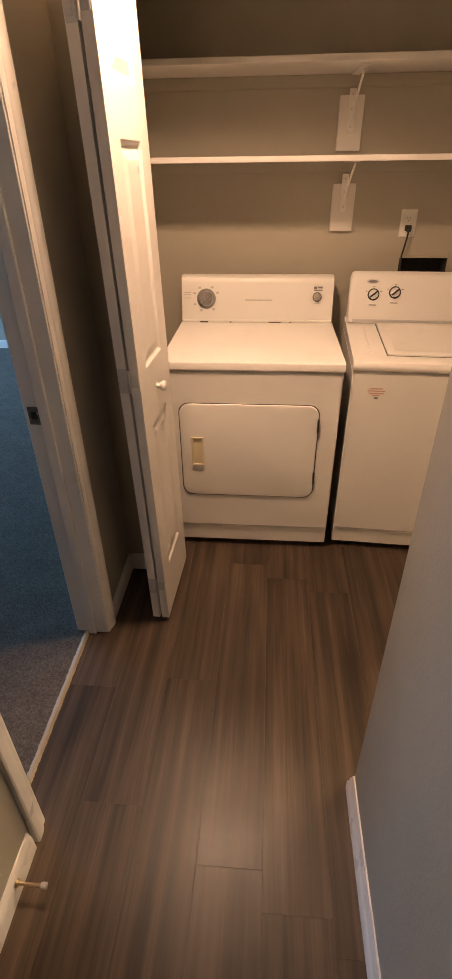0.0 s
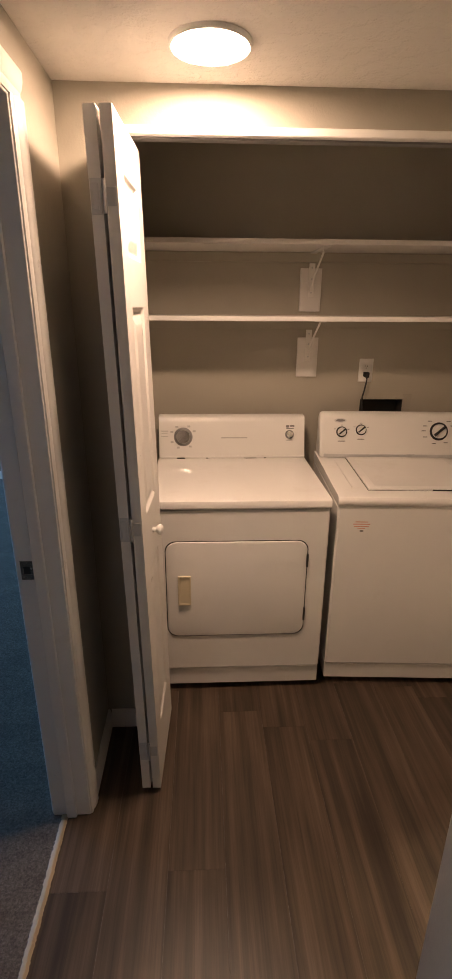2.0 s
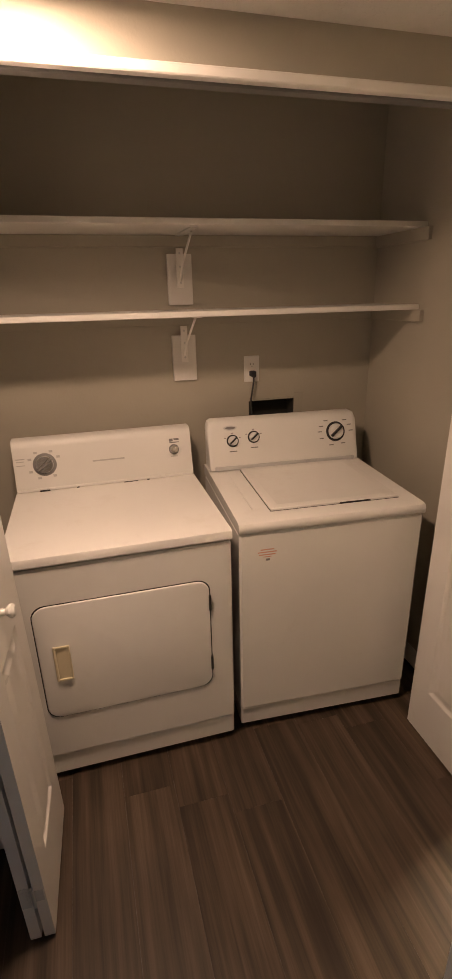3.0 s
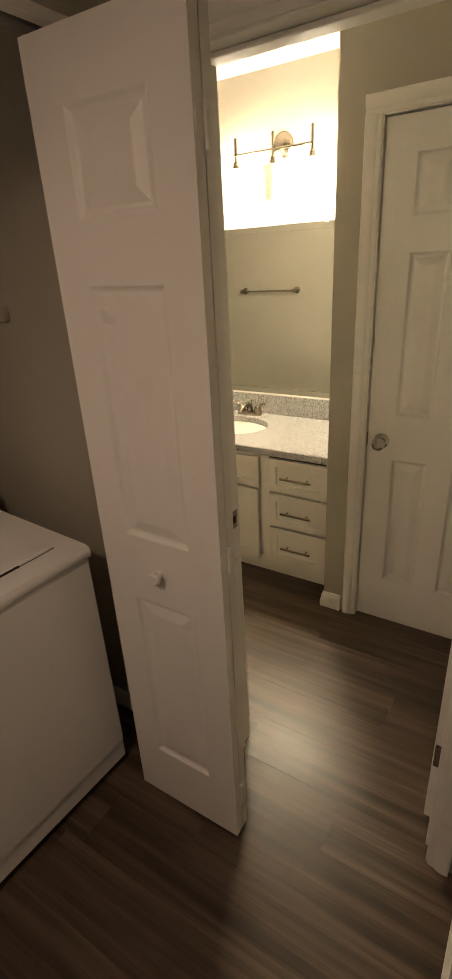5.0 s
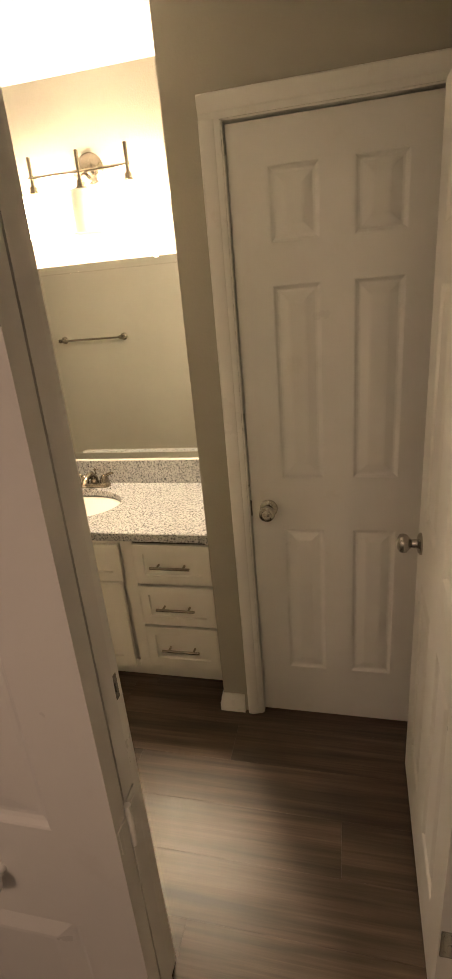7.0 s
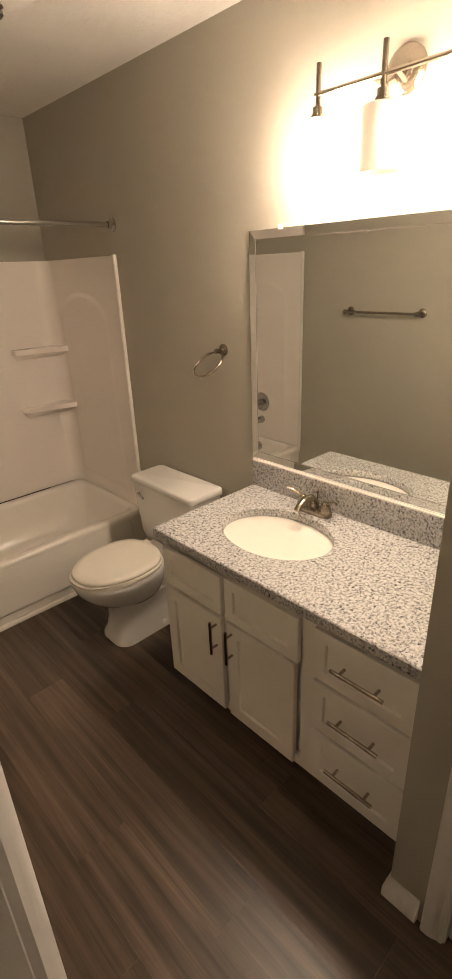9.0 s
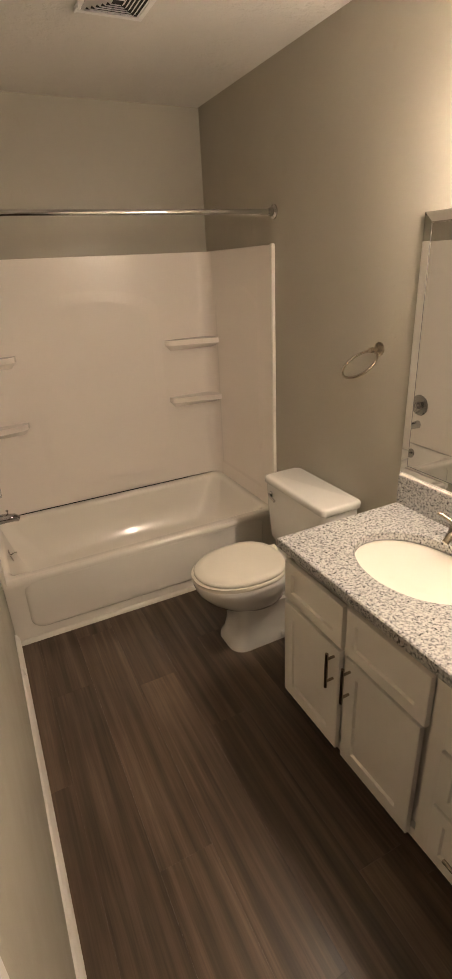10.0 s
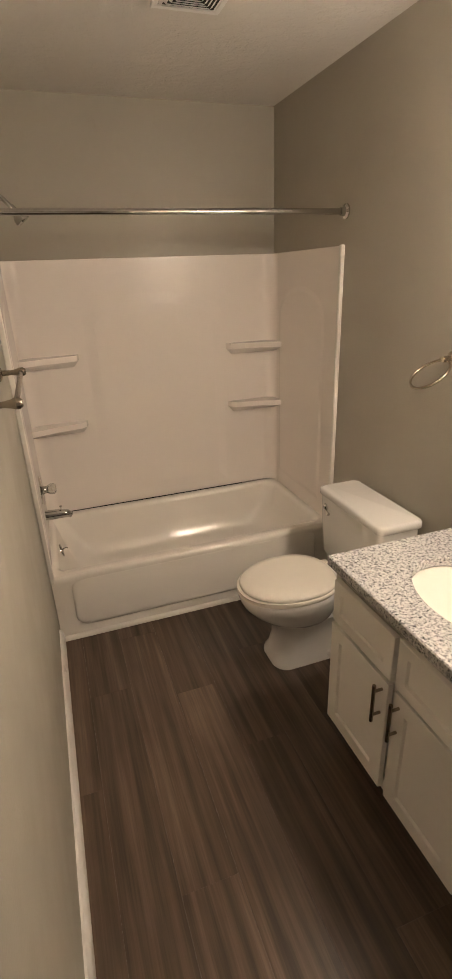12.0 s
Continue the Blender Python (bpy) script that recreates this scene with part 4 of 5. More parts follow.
def outlet():
    root = thing("power_outlet", pose(-0.726, BACK, 1.334), "white duplex outlet with a plate on the closet wall", "outlet")
    bm = bmesh.new()
    rings = [[(x, y, z) for x, z in round_rect(0, 0, 0.036 - i, 0.058 - i, 0.004)] for i, y in ((0, -0.0005), (0, -0.003), (0.003, -0.006))]
    loft(bm, rings)
    part("plate", bm, M_PLASTIC, root)
    for z in (0.019, -0.019):
        bm = bmesh.new()
        loft(bm, [[(x, y, z + q) for x, q in round_rect(0, 0, 0.016, 0.0135, 0.007)] for y in (-0.006, -0.0075)])
        part("socket", bm, M_PLASTIC, root)
        part("slot", boxes((-0.0075, -0.0079, z - 0.001, -0.0055, -0.0076, z + 0.007), (0.0055, -0.0079, z - 0.001, 0.0075, -0.0076, z + 0.006), (-0.0018, -0.0079, z - 0.009, 0.0018, -0.0076, z - 0.005)), M_GAP, root)
    cord = thing("electric_cable", pose(-0.726, BACK - 0.008, 1.311), "black power cord plugged into the outlet, running behind the washer", "cord")
    bm = bmesh.new()
    loft(bm, [[(x, y, z) for x, z in round_rect(0, zc, a, b, 0.004, 3)] for y, a, b, zc in ((0.0, 0.013, 0.012, 0.004), (-0.022, 0.013, 0.012, 0.004), (-0.030, 0.009, 0.011, 0.0))])
    part("plug", bm, M_DARK, cord)
    bm = bmesh.new()
    tube(bm, [(0, -0.026, -0.004), (-0.002, -0.030, -0.03), (-0.006, -0.024, -0.07), (-0.013, -0.022, -0.11), (-0.012, -0.026, -0.16), (0.0, -0.03, -0.24), (0.02, -0.05, -0.38)], 0.0042, 8)
    part("wire", bm, M_DARK, cord)


outlet()


def washer_box():
    root = thing("washer_supply_box", pose(-0.627, BACK, 1.080), "recessed washer supply box with a dark cavity", "supply box")
    x0, x1, z0, z1, d = -0.112, 0.112, -0.104, 0.106, 0.085
    bm = boxes((x0, d - 0.004, z0, x1, d, z1), (x0, 0, z0, x0 + 0.003, d - 0.004, z1), (x1 - 0.003, 0, z0, x1, d - 0.004, z1), (x0 + 0.003, 0, z1 - 0.003, x1 - 0.003, d - 0.004, z1), (x0 + 0.003, 0, z0, x1 - 0.003, d - 0.004, z0 + 0.003))
    # Box walls coloured near-black to paint the shade inside the recess.
    part("cavity", bm, M_GAP, root)
    part("faceplate", boxes((x1, -0.003, z0 - 0.02, x1 + 0.045, -0.0005, z1 + 0.025), (x0 - 0.005, -0.003, z1, x1, -0.0005, z1 + 0.006), ch=0.0008), M_WALL, root)
    for x, c in ((-0.05, M_NICKEL), (0.045, M_NICKEL)):
        bm = bmesh.new()
        rod(bm, (x, 0.05, z0 + 0.004), (x, 0.05, 0.02), 0.011, 12)
        rod(bm, (x, 0.05, 0.0), (x, 0.012, 0.0), 0.009, 12)
        part("valve", bm, c, root)


washer_box()


def door_stopper():
    root = thing("door_stop", pose(WX + 0.013, 0.81, 0.055), "brass spring door stop with a white rubber tip on the baseboard", "door stop")
    bm = bmesh.new()
    lathe(bm, (0, 0, 0), (1, 0, 0), [(0, 0), (0.011, 0), (0.010, 0.004), (0.0055, 0.008), (0.0045, 0.012), (0.0045, 0.066), (0, 0.066)], 14)
    part("shaft", bm, M_BRASS, root)
    bm = bmesh.new()
    lathe(bm, (0, 0, 0), (1, 0, 0), [(0, 0.064), (0.007, 0.064), (0.0085, 0.070), (0.0075, 0.079), (0, 0.081)], 14)
    part("tip", bm, M_PLASTIC, root, "white rubber tip")


door_stopper()


# ---------- bathroom ----------
VF = 0.965     # face frame of the vanity


def shaker_front(root, name, y0, y1, z0, z1, rail=0.045, label=""):
    """A framed front with a sunk flat panel on the vanity's face."""
    xa, xb = VF - 0.019, VF - 0.0005
    bm = bmesh.new()
    rings = []
    for i, x in ((0.0, xb), (0.0, xa + 0.002), (0.002, xa), (rail, xa), (rail + 0.003, xa + 0.009)):
        rings.append([(x, y, z) for y, z in ((y0 + i, z0 + i), (y1 - i, z0 + i), (y1 - i, z1 - i), (y0 + i, z1 - i))])
    loft(bm, rings)
    return wpart(name, bm, M_CABINET, root, label)


def bar_pull(root, under, y, z, length, upright):
    bm = bmesh.new()
    x = VF - 0.019
    d = Vector((0, 0, 1)) if upright else Vector((0, 1, 0))
    c = Vector((x - 0.030, y, z))
    rod(bm, c - d * length / 2, c + d * length / 2, 0.0058, 12)
    for s in (-1, 1):
        p = c + d * (s * length * 0.33)
        rod(bm, p, p + Vector((0.031, 0, 0)), 0.0046, 10)
    wpart("handle", bm, M_NICKEL, root, "brushed nickel bar pull", under)


def vanity():
    root = thing("vanity_cabinet", pose(VF, 1.975, 0.0), "white shaker vanity cabinet with nickel bar pulls", "cabinet")
    y0, y1 = 1.972, 3.048
    wpart("carcass", boxes((VF + 0.019, y0, 0.115, RX - 0.002, y1, 0.757), ch=0.001), M_CABINET, root)
    stiles = [(y0, y0 + 0.028), (2.312, 2.362), (3.020, y1)]
    wpart("face_frame", boxes(*[(VF, a, 0.110, VF + 0.019, b, 0.757) for a, b in stiles], (VF, y0 + 0.028, 0.110, VF + 0.019, 2.312, 0.150), (VF, 2.362, 0.110, VF + 0.019, 3.020, 0.150), (VF, 2.362, 0.735, VF + 0.019, 3.020, 0.757), ch=0.0008), M_CABINET, root)
    wpart("toe_kick", boxes((1.045, y0 + 0.01, 0.0, 1.06, y1 - 0.01, 0.115)), M_CABINET, root)
    wpart("inner_side", boxes((1.06, y1 - 0.03, 0.0, RX - 0.002, y1 - 0.012, 0.115)), M_CABINET, root)
    # Near-black filler paints the shade in the gap over the drawers.
    wpart("drawer_gap_shade", boxes((VF + 0.010, y0 + 0.028, 0.735, VF + 0.0185, 2.312, 0.757)), M_GAP, root)
    for a, b in ((0.562, 0.742), (0.361, 0.548), (0.146, 0.348)):
        f = shaker_front(root, "drawer_front", 1.984, 2.306, a, b, 0.040)
        bar_pull(root, f, 2.145, (a + b) / 2 + 0.002, 0.165, False)
    shaker_front(root, "false_front", 2.366, 2.688, 0.568, 0.738, 0.040)
    shaker_front(root, "false_front", 2.708, 3.030, 0.568, 0.728, 0.040)
    f = shaker_front(root, "cabinet_door", 2.378, 2.684, 0.124, 0.556, 0.052)
    bar_pull(root, f, 2.658, 0.470, 0.140, True)
    f = shaker_front(root, "cabinet_door", 2.712, 3.034, 0.124, 0.552, 0.052)
    bar_pull(root, f, 2.738, 0.470, 0.140, True)


vanity()
SINK = (1.235, 2.702, 0.172, 0.226)    # centre x, y and half axes


def countertop():
    root = thing("countertop", pose(1.235, 2.52, 0.76), "speckled white and grey granite vanity top with splashbacks", "countertop")
    x0, x1, ya, yb, z0, z1 = 0.944, RX - 0.001, 1.967, 3.078, 0.758, 0.794
    cx, cy, ax, ay = SINK
    n = 64
    hole = [(cx + ax * math.cos(2 * math.pi * k / n), cy + ay * math.sin(2 * math.pi * k / n)) for k in range(n)]

    def rim(p):
        dx, dy = p[0] - cx, p[1] - cy
        s = min(((x1 - cx) / dx if dx > 1e-9 else (x0 - cx) / dx if dx < -1e-9 else 1e9), ((yb - cy) / dy if dy > 1e-9 else (ya - cy) / dy if dy < -1e-9 else 1e9))
        return (cx + dx * s, cy + dy * s)
    outer = [rim(p) for p in hole]
    for c in ((x0, ya), (x0, yb), (x1, ya), (x1, yb)):
        k = min(range(n), key=lambda j: (outer[j][0] - c[0]) ** 2 + (outer[j][1] - c[1]) ** 2)
        outer[k] = c
    bm = bmesh.new()

    def inner(p, e):
        return (min(max(p[0], x0 + e), x1), min(max(p[1], ya), yb - e))
    loops = [[(*p, z0 + 0.004) for p in hole], [(*p, z1 - 0.002) for p in hole], [(cx + (p[0] - cx) * 1.012, cy + (p[1] - cy) * 1.012, z1) for p in hole], *[[(q[0] + (r[0] - q[0]) * f, q[1] + (r[1] - q[1]) * f, z1) for q, r in zip(hole, [inner(p, 0.004) for p in outer])] for f in (0.2, 0.4, 0.6, 0.8)], [(*inner(p, 0.004), z1) for p in outer], [(*inner(p, 0.0), z1 - 0.004) for p in outer], [(*p, z0) for p in outer], [(*p, z0 + 0.004) for p in hole]]
    loft(bm, loops, False, False)
    bmesh.ops.remove_doubles(bm, verts=bm.verts[:], dist=1e-6)
    wpart("slab", bm, M_GRANITE, root, smooth=0)
    wpart("backsplash", boxes((RX - 0.022, ya + 0.021, z1 + 0.0005, x1, yb, 0.912), ch=0.002), M_GRANITE, root)
    wpart("side_splash", boxes((x0 + 0.012, ya, z1 + 0.0005, x1, ya + 0.020, 0.895), ch=0.002), M_GRANITE, root)
    # White caulk, widened over the splashback's top to paint its highlight too.
    wpart("caulk_highlight_line", boxes((RX - 0.021, ya + 0.021, 0.9122, x1, yb - 0.002, 0.9175), ch=0.002), M_CAULK, root)


countertop()


def sink():
    root = thing("sink_basin", pose(SINK[0], SINK[1], 0.758), "white oval undermount porcelain sink basin", "sink")
    bm = bmesh.new()
    n, loops = 48, []
    for s, z in ((1.09, -0.001), (1.02, -0.0005), (1.005, -0.004), (0.985, -0.03), (0.92, -0.07), (0.78, -0.11), (0.52, -0.135), (0.2, -0.144), (0.11, -0.147)):
        loops.append([(SINK[2] * s * math.cos(2 * math.pi * k / n), SINK[3] * s * math.sin(2 * math.pi * k / n), z) for k in range(n)])
    loft(bm, loops, False, True)
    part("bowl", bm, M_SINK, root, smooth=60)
    bm = bmesh.new()
    lathe(bm, (0, 0, -0.146), (0, 0, 1), [(0.0, 0.0), (0.022, 0.0), (0.022, 0.003), (0.017, 0.004), (0.014, 0.002), (0, 0.005)], 24)
    part("drain", bm, M_NICKEL, root)


sink()


def faucet():
    root = thing("faucet", pose(1.458, 2.70, 0.7945), "brushed nickel two-lever centerset faucet", "faucet")
    bm = bmesh.new()
    loops = []
    for s, z in ((1.0, 0.0), (1.0, 0.010), (0.93, 0.018), (0.80, 0.021)):
        loops.append([(x * s, y * s, z) for x, y in round_rect(0, 0, 0.029, 0.082, 0.028)])
    loft(bm, loops)
    part("base_plate", bm, M_NICKEL, root)
    bm = bmesh.new()
    tube(bm, [(0.004, 0, 0.015), (0.0, 0, 0.045), (-0.02, 0, 0.068), (-0.055, 0, 0.072), (-0.09, 0, 0.060), (-0.112, 0, 0.042)], [0.021, 0.019, 0.016, 0.0145, 0.013, 0.011], 16)
    part("spout", bm, M_NICKEL, root, smooth=60)
    bm = bmesh.new()
    rod(bm, (0.022, 0, 0.02), (0.022, 0, 0.075), 0.003, 8)
    lathe(bm, (0.022, 0, 0.075), (0, 0, 1), [(0, 0), (0.006, 0.002), (0.007, 0.007), (0, 0.012)], 12)
    part("lift_rod", bm, M_NICKEL, root)
    for s in (-1, 1):
        bm = bmesh.new()
        lathe(bm, (0, 0.055 * s, 0.016), (0, 0, 1), [(0, 0), (0.023, 0), (0.021, 0.02), (0.016, 0.036), (0.009, 0.043), (0, 0.045)], 24)
        tube(bm, [(0, 0.057 * s, 0.048), (-0.006, 0.075 * s, 0.062), (-0.016, 0.10 * s, 0.074), (-0.022, 0.118 * s, 0.078)], [0.0085, 0.008, 0.0075, 0.006], 12)
        part("lever", bm, M_NICKEL, root, smooth=60)


faucet()


def mirror():
    y0, y1, z0, z1 = 1.990, 3.086, 0.920, 1.820
    root = thing("mirror", pose(RX, (y0 + y1) / 2, z0), "large plain wall mirror over the granite splashback", "mirror")
    bm = bmesh.new()
    rings = []
    for i, x in ((0.0, RX - 0.001), (0.0, RX - 0.0068), (0.030, RX - 0.0050)):
        rings.append([(x, y, z) for y, z in ((y0 + i, z0 + i), (y1 - i, z0 + i), (y1 - i, z1 - i), (y0 + i, z1 - i))])
    loft(bm, rings)
    wpart("glass", bm, M_MIRROR, root, smooth=0)
    i = 0.0305
    # Dark strips paint the lines that refraction draws along the bevel.
    line = bmesh.new()
    for r in ((y0 + i, z0 + i, y1 - i, z0 + i + 0.0022), (y1 - i - 0.0022, z0 + i + 0.0022, y1 - i, z1 - i)):
        quad_box(line, RX - 0.0056, r[0], r[1], RX - 0.0048, r[2], r[3])
    wpart("painted_bevel_line", line, M_INK, root)
    # Bright strip paints the glint along the upper bevel.
    line = bmesh.new()
    quad_box(line, RX - 0.0066, y0 + i, z1 - i - 0.0045, RX - 0.0048, y1 - i, z1 - i)
    wpart("painted_bevel_line", line, M_SILVER, root, "bright strip painted in for the glint of the upper bevel")
    for y, z in ((2.93, z1), (2.25, z1)):
        wpart("clip", boxes((RX - 0.012, y - 0.009, z - 0.006, RX - 0.0005, y + 0.009, z + 0.012), ch=0.002), M_PLASTIC, root, "clear plastic mirror clip")
    wpart("edge_channel", boxes((RX - 0.009, y0, z0 - 0.0055, RX - 0.0005, y1, z0 - 0.0005)), M_ALU, root)


mirror()


def egg(cx, a_front, a_back, b, n=40, flat=0.0):
    """Plan of a seat or bowl: longer to the front (local -x)."""
    out = []
    for k in range(n):
        t = 2 * math.pi * k / n
        c, s = math.cos(t), math.sin(t)
        out.append((cx + (a_back if c > 0 else a_front) * math.copysign(abs(c) ** (0.75 if c > 0 else 1.0), c), b * math.copysign(abs(s) ** 0.92, s)))
    return out


def toilet():
    root = thing("toilet", pose(RX, 3.525, 0.0), "white two-piece toilet with a closed bone seat lid", "toilet")
    bm = bmesh.new()
    n = 28
    loops = []
    for x0, x1, hw, r, z in ((-0.605, -0.13, 0.112, 0.07, 0.0), (-0.602, -0.13, 0.110, 0.07, 0.02), (-0.585, -0.14, 0.100, 0.07, 0.05), (-0.572, -0.15, 0.094, 0.07, 0.12), (-0.575, -0.16, 0.098, 0.07, 0.19), (-0.600, -0.17, 0.112, 0.08, 0.235)):
        loops.append([(x, y, z) for x, y in round_rect((x0 + x1) / 2, 0, (x1 - x0) / 2, hw, r)])
    loft(bm, loops)
    part("pedestal", bm, M_PORCELAIN, root, smooth=50)
    bm = bmesh.new()
    loops = []
    for cx, af, ab, b, z in ((-0.44, 0.130, 0.14, 0.095, 0.195), (-0.455, 0.175, 0.16, 0.125, 0.235), (-0.475, 0.215, 0.19, 0.155, 0.285), (-0.49, 0.235, 0.21, 0.174, 0.330), (-0.495, 0.241, 0.215, 0.180, 0.362), (-0.495, 0.240, 0.215, 0.180, 0.381), (-0.495, 0.234, 0.210, 0.174, 0.388)):
        loops.append([(x, y, z) for x, y in egg(cx, af, ab, b)])
    loft(bm, loops)
    part("bowl", bm, M_PORCELAIN, root, smooth=60)
    bm = bmesh.new()
    loft(bm, [[(x, y, z) for x, y in round_rect(-0.195, 0, 0.145, hw, 0.05)] for hw, z in ((0.10, 0.20), (0.115, 0.27), (0.125, 0.335), (0.125, 0.368), (0.122, 0.372))])
    part("rear_deck", bm, M_PORCELAIN, root, smooth=50)
    bm = bmesh.new()
    loops = []
    for s, z in ((0.985, 0.3885), (1.0, 0.393), (1.0, 0.403), (0.985, 0.408)):
        loops.append([(x * 1 + (1 - s) * -0.495, y * s, z) for x, y in egg(-0.495, 0.243 * s, 0.205 * s, 0.183)])
    loft(bm, loops)
    part("seat", bm, M_SEAT, root, "bone plastic seat ring", smooth=60)
    bm = bmesh.new()
    loops = []
    for s, z in ((0.965, 0.4085), (0.985, 0.413), (0.985, 0.421), (0.955, 0.428), (0.80, 0.432), (0.4, 0.434)):
        loops.append([(x, y, z) for x, y in egg(-0.493, 0.240 * s, 0.200 * s, 0.180 * s)])
    loft(bm, loops)
    part("seat_lid", bm, M_SEAT, root, "closed bone plastic lid", smooth=60)
    for s in (-1, 1):
        part("seat_hinge", boxes((-0.305, 0.075 * s - 0.018, 0.372, -0.265, 0.075 * s + 0.018, 0.412), ch=0.006), M_SEAT, root)
        bm = bmesh.new()
        lathe(bm, (-0.34, 0.108 * s, 0.02), (0, 0, 1), [(0.014, 0), (0.013, 0.012), (0.008, 0.02), (0, 0.022)], 14)
        part("bolt_cap", bm, M_PLASTIC, root)
    bm = bmesh.new()
    loft(bm, [[(x, y, z) for x, y in round_rect(-0.122, 0, hx, hy, 0.028)] for hx, hy, z in ((0.085, 0.205, 0.372), (0.092, 0.222, 0.395), (0.098, 0.238, 0.55), (0.101, 0.243, 0.684))])
    part("tank", bm, M_PORCELAIN, root, smooth=50)
    bm = bmesh.new()
    loft(bm, [[(x, y, z) for x, y in round_rect(-0.122, 0, 0.108 - i, 0.252 - i, 0.028)] for i, z in ((0.004, 0.685), (0.0, 0.689), (0.0, 0.712), (0.004, 0.719), (0.014, 0.722))])
    part("tank_lid", bm, M_PORCELAIN, root, smooth=50)
    bm = bmesh.new()
    lathe(bm, (-0.222, 0.185, 0.635), (-1, 0, 0), [(0, 0), (0.017, 0), (0.015, 0.006), (0.008, 0.010), (0.007, 0.016), (0, 0.017)], 18)
    tube(bm, [(-0.234, 0.185, 0.635), (-0.240, 0.165, 0.632), (-0.242, 0.125, 0.624)], [0.007, 0.006, 0.008], 10)
    part("flush_lever", bm, M_CHROME, root, "chrome flush lever")


toilet()
TF = 4.02      # tub front


def bathtub():
    root = thing("bathtub", pose(RX / 2, TF, 0.0), "bone enamel alcove bathtub with a moulded apron", "bathtub")
    bm = bmesh.new()
    prof = [(TF + 0.060, 0.361), (TF + 0.020, 0.363), (TF + 0.007, 0.358), (TF + 0.001, 0.346), (TF + 0.002, 0.325), (TF + 0.010, 0.30), (TF + 0.014, 0.06), (TF + 0.014, 0.0), (TF + 0.05, 0.0), (TF + 0.06, 0.30)]
    extrude_poly(bm, prof, "x", 0.004, RX - 0.004)
    wpart("apron", bm, M_TUB, root, smooth=50)
    bm = bmesh.new()
    loops = []
    for i, y in ((0.0, TF + 0.015), (0.004, TF + 0.006), (0.014, TF + 0.001), (0.030, TF - 0.001)):
        loops.append([(x, y + max(0, z - 0.30) * 0.05, z) for x, z in round_rect(RX / 2, 0.200, 0.672 - i, 0.140 - i * 0.6, 0.06)])
    loft(bm, loops)
    wpart("apron_panel", bm, M_TUB, root, smooth=60)
    bm = bmesh.new()
    cy = TF + 0.388
    loops = []
    for hx, hy, r, z in ((0.757, 0.376, 0.012, 0.352), (0.757, 0.376, 0.012, 0.361), (0.735, 0.338, 0.05, 0.364), (0.722, 0.326, 0.06, 0.357), (0.712, 0.318, 0.07, 0.335), (0.672, 0.292, 0.10, 0.22), (0.622, 0.258, 0.13, 0.115), (0.585, 0.225, 0.14, 0.088), (0.52, 0.17, 0.13, 0.080)):
        loops.append([(x, y, z) for x, y in round_rect(RX / 2, cy, hx, hy, r, 8)])
    loft(bm, loops, False, True)
    wpart("basin", bm, M_TUB, root, smooth=60)
    bm = bmesh.new()
    lathe(bm, (0.26, cy, 0.0785), (0, 0, 1), [(0, 0), (0.032, 0), (0.031, 0.004), (0.02, 0.003), (0, 0.002)], 24)
    wpart("drain", bm, M_CHROME, root)
    bm = bmesh.new()
    extrude_poly(bm, [(TF + 0.004, 0.0), (TF - 0.014, 0.0), (TF - 0.012, 0.010), (TF - 0.006, 0.017), (TF + 0.004, 0.020)], "x", 0.014, RX - 0.004)
    wpart("floor_strip", bm, M_CAULK, root, "white caulked strip along the floor")


bathtub()


def arch_outline(cx, half, z0, z1, rise, n=14):
    pts = [(cx - half, z0), (cx + half, z0), (cx + half, z1 - rise)]
    for k in range(1, n):
        a = math.pi * k / n
        pts.append((cx + half * math.cos(a), z1 - rise + rise * math.sin(a)))
    pts.append((cx - half, z1 - rise))
    return pts


